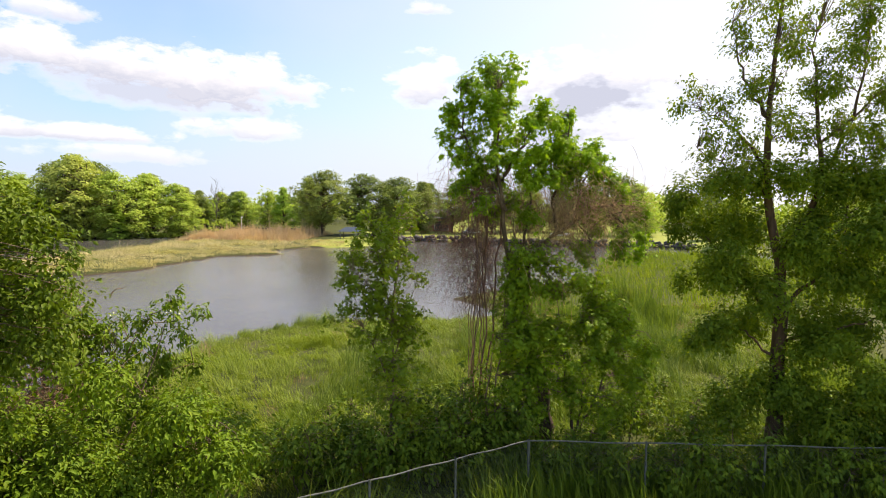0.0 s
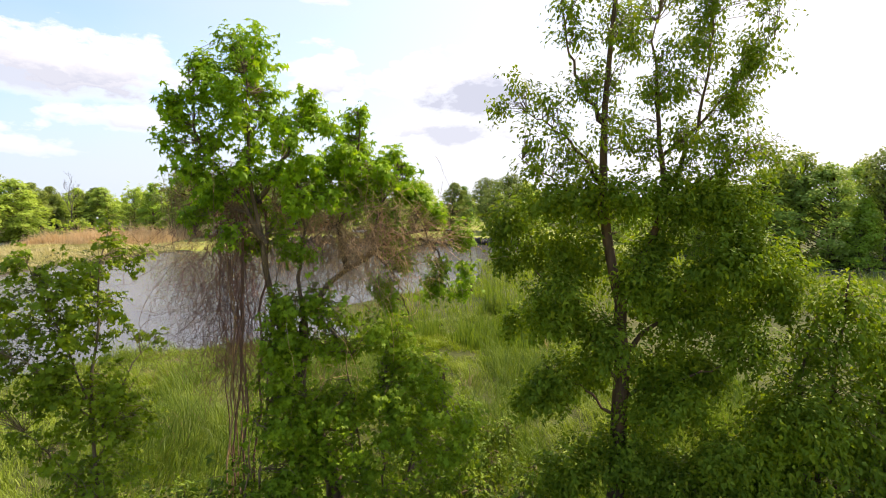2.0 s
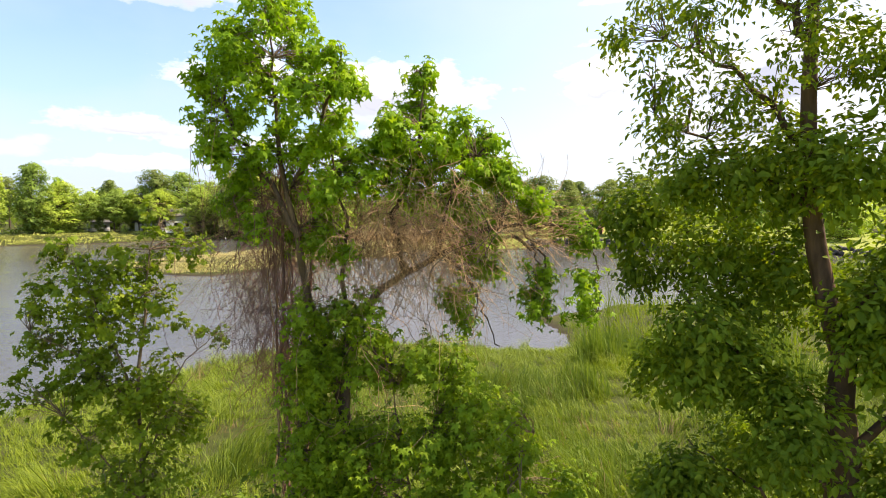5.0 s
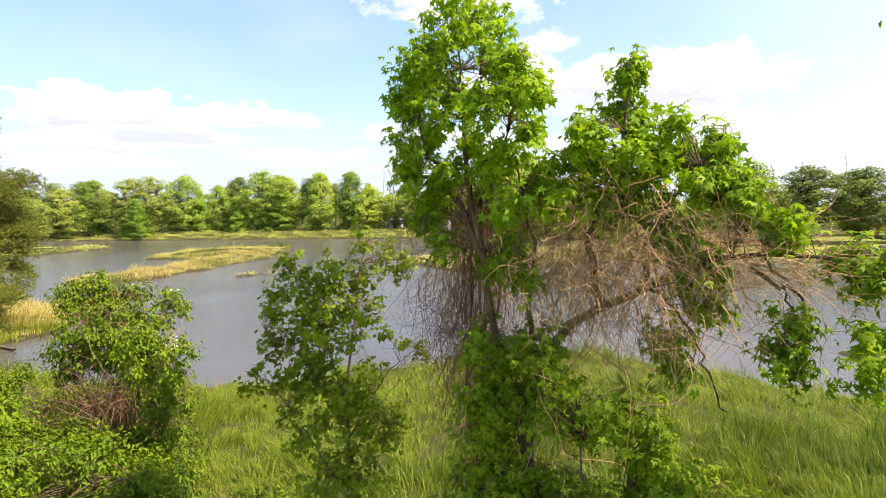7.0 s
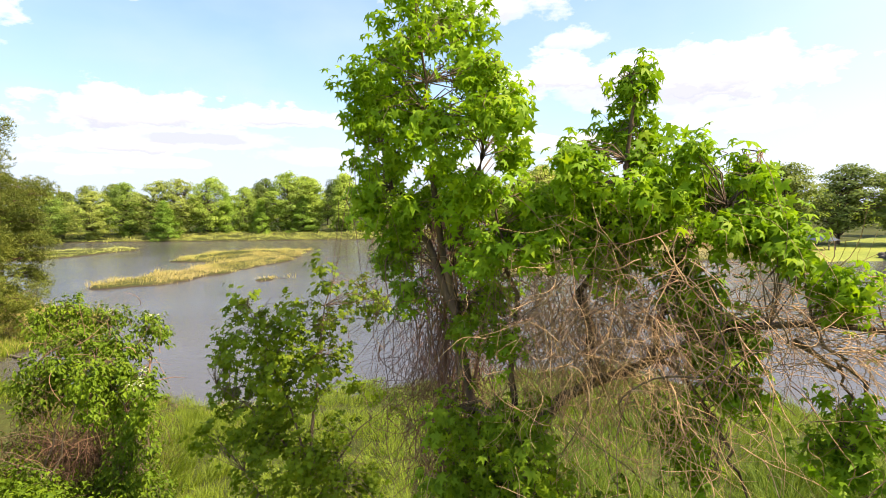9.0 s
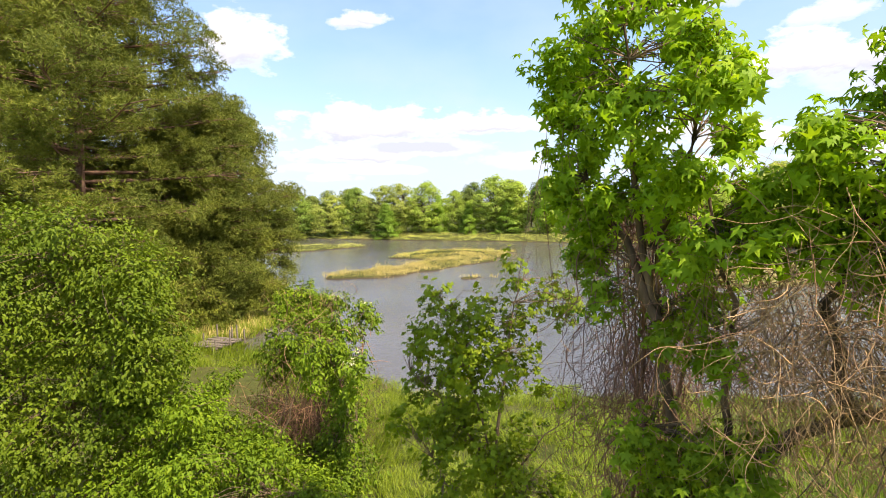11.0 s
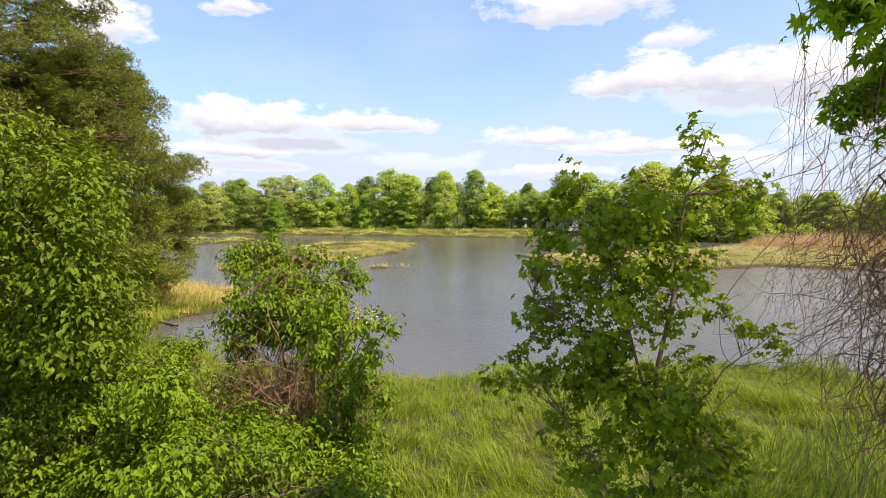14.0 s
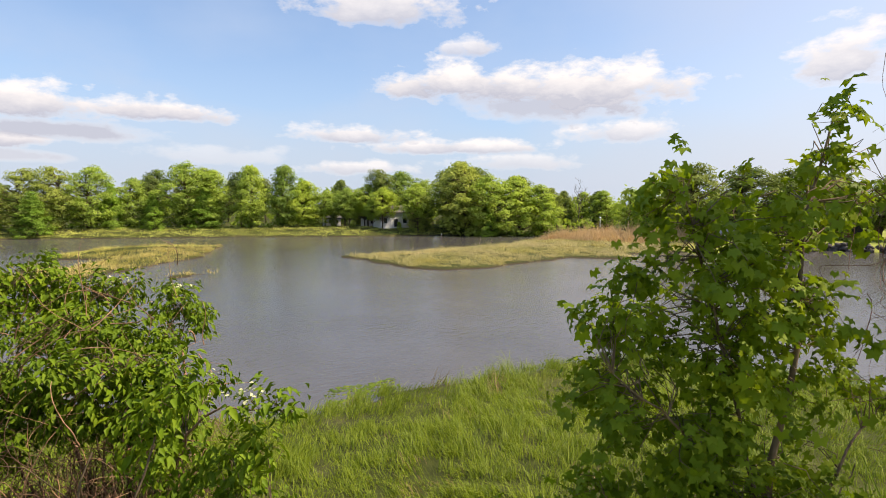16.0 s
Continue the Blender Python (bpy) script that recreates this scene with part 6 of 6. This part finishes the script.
def build_fence():
    t = thing("chain_link_fence", (0.85, 10.9, 0), "weathered galvanised chain-link fence at the yard's edge", "fence")
    off = Vector((0.85, 10.9, 0))
    runs = [((0.85, 10.9), (16.0, 11.95), 6), ((0.85, 10.9), (-5.2, 6.7), 4)]
    top = 1.22
    for (ax, ay), (bx, by), n in runs:
        a, b = Vector((ax, ay, top)) - off, Vector((bx, by, top)) - off
        way = b - a
        for i in range(n + 1):
            if i == 0 and bx < 0:
                continue
            p = a + way * (i / n)
            v, f = tubes(np.array([[(p.x, p.y, -0.25), (p.x, p.y, 0.5), (p.x, p.y, top + 0.03)]]), np.full((1, 3), 0.03 if i in (0, n) else 0.024), 8)
            part_mesh("post", mesh_from("post", v, f, OLD_STEEL, True), t)
        u = np.linspace(0, 1, 30)[:, None]
        rail = np.array(a) * (1 - u) + np.array(b) * u + np.array([0, 0, 1]) * (0.012 * np.sin(u * 40))
        v, f = tubes(rail[None], np.full((1, 30), 0.016), 7)
        part_mesh("top_rail", mesh_from("top_rail", v, f, OLD_STEEL, True), t)
        L = way.length
        pitch, lo = 0.075, 0.06
        s = np.arange(-top, L, pitch)
        P = []
        for sign in (1, -1):
            for q in s:
                e0, e1 = (q, q + (top - lo)) if sign > 0 else (q + (top - lo), q)
                z0, z1 = lo, top
                if max(e0, e1) < 0 or min(e0, e1) > L:
                    continue
                c0, c1 = min(max(e0, 0), L), min(max(e1, 0), L)
                zz0, zz1 = z0 + (z1 - z0) * (c0 - e0) / (e1 - e0), z0 + (z1 - z0) * (c1 - e0) / (e1 - e0)
                d = way / L
                P.append([(a.x + d.x * c0, a.y + d.y * c0, zz0), (a.x + d.x * c1, a.y + d.y * c1, zz1)])
        v, f = tubes(np.array(P), np.full((len(P), 2), 0.0013), 3)
        tagged(part_mesh("wire_mesh", mesh_from("wire_mesh", v, f, WIRE), t), kind="stuff")


build_fence()


# ---------------------------------------------------------------- far buildings and small things
def gable_house(name, label, at, turn, w, dpt, h, roof_h, wall, roof, windows, group=""):
    t = thing(name, (0, 0, 0), label, "house", group)
    bm = box_bm(-w / 2, w / 2, -dpt / 2, dpt / 2, -0.5, h)
    part("wall", bm, wall, t)
    bm = bmesh.new()
    e = 0.45
    ring = []
    for x in (-w / 2 - e, w / 2 + e):
        ring.append([bm.verts.new(p) for p in ((x, -dpt / 2 - e, h - 0.1), (x, 0, h + roof_h), (x, dpt / 2 + e, h - 0.1), (x, dpt / 2 + e, h + 0.12), (x, 0, h + roof_h + 0.22), (x, -dpt / 2 - e, h + 0.12))])
    a, b = ring
    for i in range(6):
        bm.faces.new((a[i], a[(i + 1) % 6], b[(i + 1) % 6], b[i]))
    bm.faces.new(a[::-1])
    bm.faces.new(b)
    part("roof", bm, roof, t)
    for x in (-w / 2, w / 2):
        bm = bmesh.new()
        vs = [bm.verts.new(p) for p in ((x, -dpt / 2, h - 0.02), (x, dpt / 2, h - 0.02), (x, 0, h + roof_h - 0.05))]
        bm.faces.new(vs)
        part("gable", bm, wall, t)
    for x, z, ww, hh in windows:
        win = part("window", box_bm(x - ww / 2, x + ww / 2, -dpt / 2 - 0.04, -dpt / 2 + 0.02, z, z + hh), DARK_GLASS, t)
        bm = bmesh.new()
        for q in ((x - ww / 2 - 0.1, x + ww / 2 + 0.1, -dpt / 2 - 0.07, -dpt / 2 + 0.01, z + hh, z + hh + 0.1), (x - ww / 2 - 0.1, x + ww / 2 + 0.1, -dpt / 2 - 0.09, -dpt / 2 + 0.01, z - 0.1, z),
                  (x - ww / 2 - 0.1, x - ww / 2, -dpt / 2 - 0.07, -dpt / 2 + 0.01, z, z + hh), (x + ww / 2, x + ww / 2 + 0.1, -dpt / 2 - 0.07, -dpt / 2 + 0.01, z, z + hh)):
            add_box(bm, *q)
        part("frame", bm, PAINT_WHITE, win)
    t.matrix_basis = pose(*at, 0, 0, turn)
    return t


gable_house("white_house", "white house with a grey roof half hidden by trees", (-106.0, 98.8, 0.9), 70, 7.5, 6.0, 3.6, 1.6, SIDING, SHINGLE, [(-2.6, 1.0, 1.0, 1.3), (0.2, 0.1, 1.0, 2.0), (2.6, 1.0, 1.0, 1.3)])
gable_house("white_trailer", "low white outbuilding among the trees", (-122.0, 92.0, 0.6), 75, 4.0, 2.8, 2.3, 0.5, SIDING, SHINGLE, [(-0.9, 1.0, 0.8, 0.8), (0.9, 1.0, 0.8, 0.8)])
gable_house("white_trailer", "low white outbuilding among the trees", (-114.0, 98.0, 0.6), 78, 3.2, 2.6, 2.2, 0.5, SIDING, SHINGLE, [(0.4, 1.0, 0.9, 0.8)])
gable_house("brick_house", "single-storey red brick house with a carport", (-18.4, 146.0, 0.5), 4, 13.0, 8.0, 3.0, 2.4, BRICK, SHINGLE, [(-4.5, 1.0, 1.4, 1.3), (-1.2, 0.1, 1.0, 2.0), (3.6, 0.1, 3.6, 2.3)])


def build_shelter(at):
    t = thing("shore_shelter", at, "small open shelter with a dark blue roof by the water", "shelter")
    for x in (-1.8, 1.8):
        for y in (-1.3, 1.3):
            part("post", box_bm(x - 0.08, x + 0.08, y - 0.08, y + 0.08, -0.4, 1.5, bevel=0.01), WEATHERED, t)
    bm = bmesh.new()
    b = [bm.verts.new(p) for p in ((-2.3, -1.8, 1.45), (2.3, -1.8, 1.45), (2.3, 1.8, 1.45), (-2.3, 1.8, 1.45))]
    r = [bm.verts.new(p) for p in ((-1.0, 0, 2.35), (1.0, 0, 2.35))]
    for q in ((b[0], b[1], r[1], r[0]), (b[1], b[2], r[1]), (b[2], b[3], r[0], r[1]), (b[3], b[0], r[0]), (b[3], b[2], b[1], b[0])):
        bm.faces.new(q)
    part("roof", bm, BLUE_ROOF, t)


build_shelter((-29.6, 107.4, ground_at(-29.6, 107.4)))


def build_car(at, turn, label):
    t = thing("parked_car", (0, 0, 0), label, "car", "parked cars")
    bm = box_bm(-2.2, 2.2, -0.88, 0.88, 0.28, 0.86, bevel=0.12)
    part("body", bm, PAINT_WHITE, t)
    bm = bmesh.new()
    lo = [bm.verts.new(p) for p in ((-1.5, -0.8, 0.84), (1.0, -0.8, 0.84), (1.0, 0.8, 0.84), (-1.5, 0.8, 0.84))]
    hi = [bm.verts.new(p) for p in ((-1.0, -0.66, 1.42), (0.35, -0.66, 1.42), (0.35, 0.66, 1.42), (-1.0, 0.66, 1.42))]
    for i in range(4):
        bm.faces.new((lo[i], lo[(i + 1) % 4], hi[(i + 1) % 4], hi[i]))
    bm.faces.new(hi)
    part("cabin", bm, DARK_GLASS, t)
    part("roof_panel", box_bm(-1.02, 0.37, -0.68, 0.68, 1.41, 1.46, bevel=0.02), PAINT_WHITE, t)
    for x in (-1.4, 1.4):
        for y in (-0.8, 0.8):
            bm = bmesh.new()
            bmesh.ops.create_cone(bm, cap_ends=True, segments=16, radius1=0.32, radius2=0.32, depth=0.2, matrix=pose(x, y, 0.32, 90))
            wheel = part("wheel", bm, RUBBER, t)
            bm = bmesh.new()
            bmesh.ops.create_cone(bm, cap_ends=True, segments=12, radius1=0.19, radius2=0.16, depth=0.22, matrix=pose(x, y, 0.32, 90))
            part("rim", bm, GALV, wheel)
    t.matrix_basis = pose(*at, 0, 0, turn)


for x, y, turn in ((-6.1, 132.7, 5), (14.6, 124.7, -10)):
    build_car((x, y, ground_at(x, y)), turn, "white car parked on the far lawn")


def build_pole(at, h):
    t = thing("utility_pole", at, "wooden utility pole between the far trees", "utility pole")
    v, f = tubes(np.array([[(0, 0, -0.5), (0, 0, h / 2), (0, 0, h)]]), np.array([[0.17, 0.15, 0.12]]), 8)
    part_mesh("pole", mesh_from("pole", v, f, POLE_WOOD, True), t)
    part("crossarm", box_bm(-1.1, 1.1, -0.06, 0.06, h - 0.7, h - 0.55, bevel=0.01), POLE_WOOD, t)
    for x in (-0.95, 0.0, 0.95):
        bm = bmesh.new()
        bmesh.ops.create_cone(bm, cap_ends=True, segments=8, radius1=0.06, radius2=0.03, depth=0.2, matrix=pose(x, 0, h - 0.45))
        part("insulator", bm, SIDING, t)


build_pole((-127.5, 69.6, 0.2), 9.4)
build_pole((-128.0, 70.6, 0.2), 8.6)


def marker_post(at, h, label):
    t = thing("marker_post", at, label, "post")
    v, f = tubes(np.array([[(0, 0, -0.6), (0, 0, h * 0.5), (0.02, 0, h)]]), np.array([[0.07, 0.07, 0.06]]), 8)
    part_mesh("shaft", mesh_from("shaft", v, f, POLE_WOOD, True), t)
    bm = bmesh.new()
    bmesh.ops.create_icosphere(bm, subdivisions=2, radius=0.11, matrix=Matrix.Translation((0.02, 0, h + 0.12)) @ Matrix.Diagonal((1, 1, 1.5, 1)))
    part("cap", bm, PAINT_WHITE, t, "white painted cap")


marker_post((-79.0, 89.2, WATER_Z), 1.0, "wooden marker post with a white top in the water")


def lamp_post(at, h):
    t = thing("lamp_post", at, "white globe lamp post near the far reeds", "street lamp")
    v, f = tubes(np.array([[(0, 0, -0.3), (0, 0, h / 2), (0, 0, h)]]), np.array([[0.09, 0.07, 0.06]]), 8)
    part_mesh("pole", mesh_from("pole", v, f, PAINT_WHITE, True), t)
    bm = bmesh.new()
    bmesh.ops.create_icosphere(bm, subdivisions=2, radius=0.2, matrix=Matrix.Translation((0, 0, h + 0.3)))
    part("globe", bm, PAINT_WHITE, t)


lamp_post((-55.6, 113.1, ground_at(-55.6, 113.1)), 3.6)


def build_rock_wall():
    """Riprap along the park shore."""
    rng = np.random.default_rng(80)
    bm = bmesh.new()
    bmesh.ops.create_icosphere(bm, subdivisions=1, radius=1.0)
    tv = np.array([v.co[:] for v in bm.verts])
    tf = np.array([[v.index for v in f.verts] for f in bm.faces])
    bm.free()
    line = np.array([(-20, 104), (-17, 112.5), (-9, 114.5), (2.8, 107.5), (9.6, 104.5), (16, 107.5), (28, 107.5), (36, 101)], float)
    seg = np.linalg.norm(np.diff(line, axis=0), axis=1)
    cum = np.r_[0, np.cumsum(seg)]
    pieces = []
    for _ in range(520):
        s = rng.uniform(0, cum[-1])
        j = min(np.searchsorted(cum, s, "right") - 1, len(seg) - 1)
        p = line[j] + (line[j + 1] - line[j]) * (s - cum[j]) / seg[j] + rng.normal(0, 0.55, 2)
        r = rng.uniform(0.25, 0.62)
        vv = tv * (1 + rng.normal(0, 0.14, (len(tv), 1))) * np.array([r * rng.uniform(0.8, 1.4), r * rng.uniform(0.8, 1.4), r * 0.8])
        pieces.append((vv + np.array([p[0], p[1], rng.uniform(-0.85, 0.35)]), tf))
    v, f = join(pieces)
    tagged(new("rock_wall", mesh_from("rock_wall", v, f, ROCK)), "low wall of dark grey riprap stones along the park shore", "rocks", kind="stuff")


build_rock_wall()


def build_jetty(at, turn):
    t = thing("old_jetty", (0, 0, 0), "broken weathered wooden jetty at the reed edge", "jetty")
    rng = np.random.default_rng(81)
    for i in range(9):
        y = -1.0 + i * 0.25
        bm = box_bm(-0.9, 0.9, -0.11, 0.11, -0.02, 0.025, bevel=0.006)
        p = part("plank", bm, WEATHERED, t)
        p.matrix_basis = pose(rng.normal(0, 0.05), y, 0.42 + rng.normal(0, 0.015), 0, rng.normal(0, 1.5), rng.normal(0, 2))
    for x in (-0.8, 0.8):
        part("beam", box_bm(x - 0.06, x + 0.06, -1.2, 1.3, 0.26, 0.39, bevel=0.01), WEATHERED, t)
    for i, (x, y) in enumerate([(-0.9, -1.1), (0.9, -1.1), (-0.9, 0.2), (0.9, 0.2), (-0.9, 1.4), (0.9, 1.5), (0.2, 1.8), (-0.4, 2.1)]):
        h = 0.8 + 0.35 * rng.random()
        v, f = tubes(np.array([[(x, y, -0.8), (x + 0.02, y, 0.2), (x + rng.normal(0, 0.05), y, h)]]), np.array([[0.06, 0.055, 0.045]]), 7)
        part_mesh("pile", mesh_from("pile", v, f, WEATHERED, True), t)
    t.matrix_basis = pose(*at, 0, 0, turn)


build_jetty((-28.0, 4.0, -0.68), 60)


def build_log(at, turn, L):
    t = thing("fallen_log", (0, 0, 0), "bare fallen log lying in the shallows", "log")
    x = np.linspace(-L / 2, L / 2, 8)
    v, f = tubes(np.stack([x, 0.08 * np.sin(x), 0.03 * x], -1)[None], np.linspace(0.12, 0.06, 8)[None], 8)
    part_mesh("stem", mesh_from("stem", v, f, WEATHERED, True), t)
    t.matrix_basis = pose(*at, 0, 0, turn)


build_log((-32.8, 6.6, WATER_Z + 0.05), 20, 3.4)


def build_flowers():
    """Pale flower heads on the tips of the tangled shrub."""
    rng = np.random.default_rng(90)
    t = bpy.data.objects["tangled_shrub"]
    base = np.array(t.location)
    spots = [(-6.75, 9.98, 4.03), (-6.55, 10.02, 4.06), (-8.25, 10.3, 3.83), (-10.5, 9.95, 4.85), (-10.15, 10.7, 4.7), (-8.05, 10.2, 3.6)]
    for p in spots:
        n = 14
        pos = np.array(p) + rng.normal(0, 0.07, (n, 3)) * np.array([1, 1, 0.5])
        v, f = scatter(pos, np.array([0, 0, 1.0]) + rng.normal(0, 0.5, (n, 3)), rng.normal(size=(n, 3)), np.full(n, 0.055), WIDE_LEAF)
        tagged(part_mesh("flower_head", mesh_from("flower_head", v - base, f, LEAF_PALE), t, "creamy white flower head"), kind="stuff")


build_flowers()


def floating_weed():
    rng = np.random.default_rng(91)
    n = 420
    a, r = rng.uniform(0, 6.28, n), rng.random(n) ** 0.7
    pos = np.stack([-16.9 + 0.9 * r * np.cos(a) + 0.25 * np.sin(3 * a), 19.6 + 1.7 * r * np.sin(a), np.full(n, WATER_Z + 0.012)], -1)
    v, f = scatter(pos, np.array([0, 0, 1.0]) + rng.normal(0, 0.08, (n, 3)), rng.normal(size=(n, 3)), 0.10 * np.exp(rng.normal(0, 0.3, n)), PATCH)
    tagged(new("floating_weed", mesh_from("floating_weed", v, f, UNDER)), "dark green water weed floating by the bank", "water plants", kind="stuff")


floating_weed()
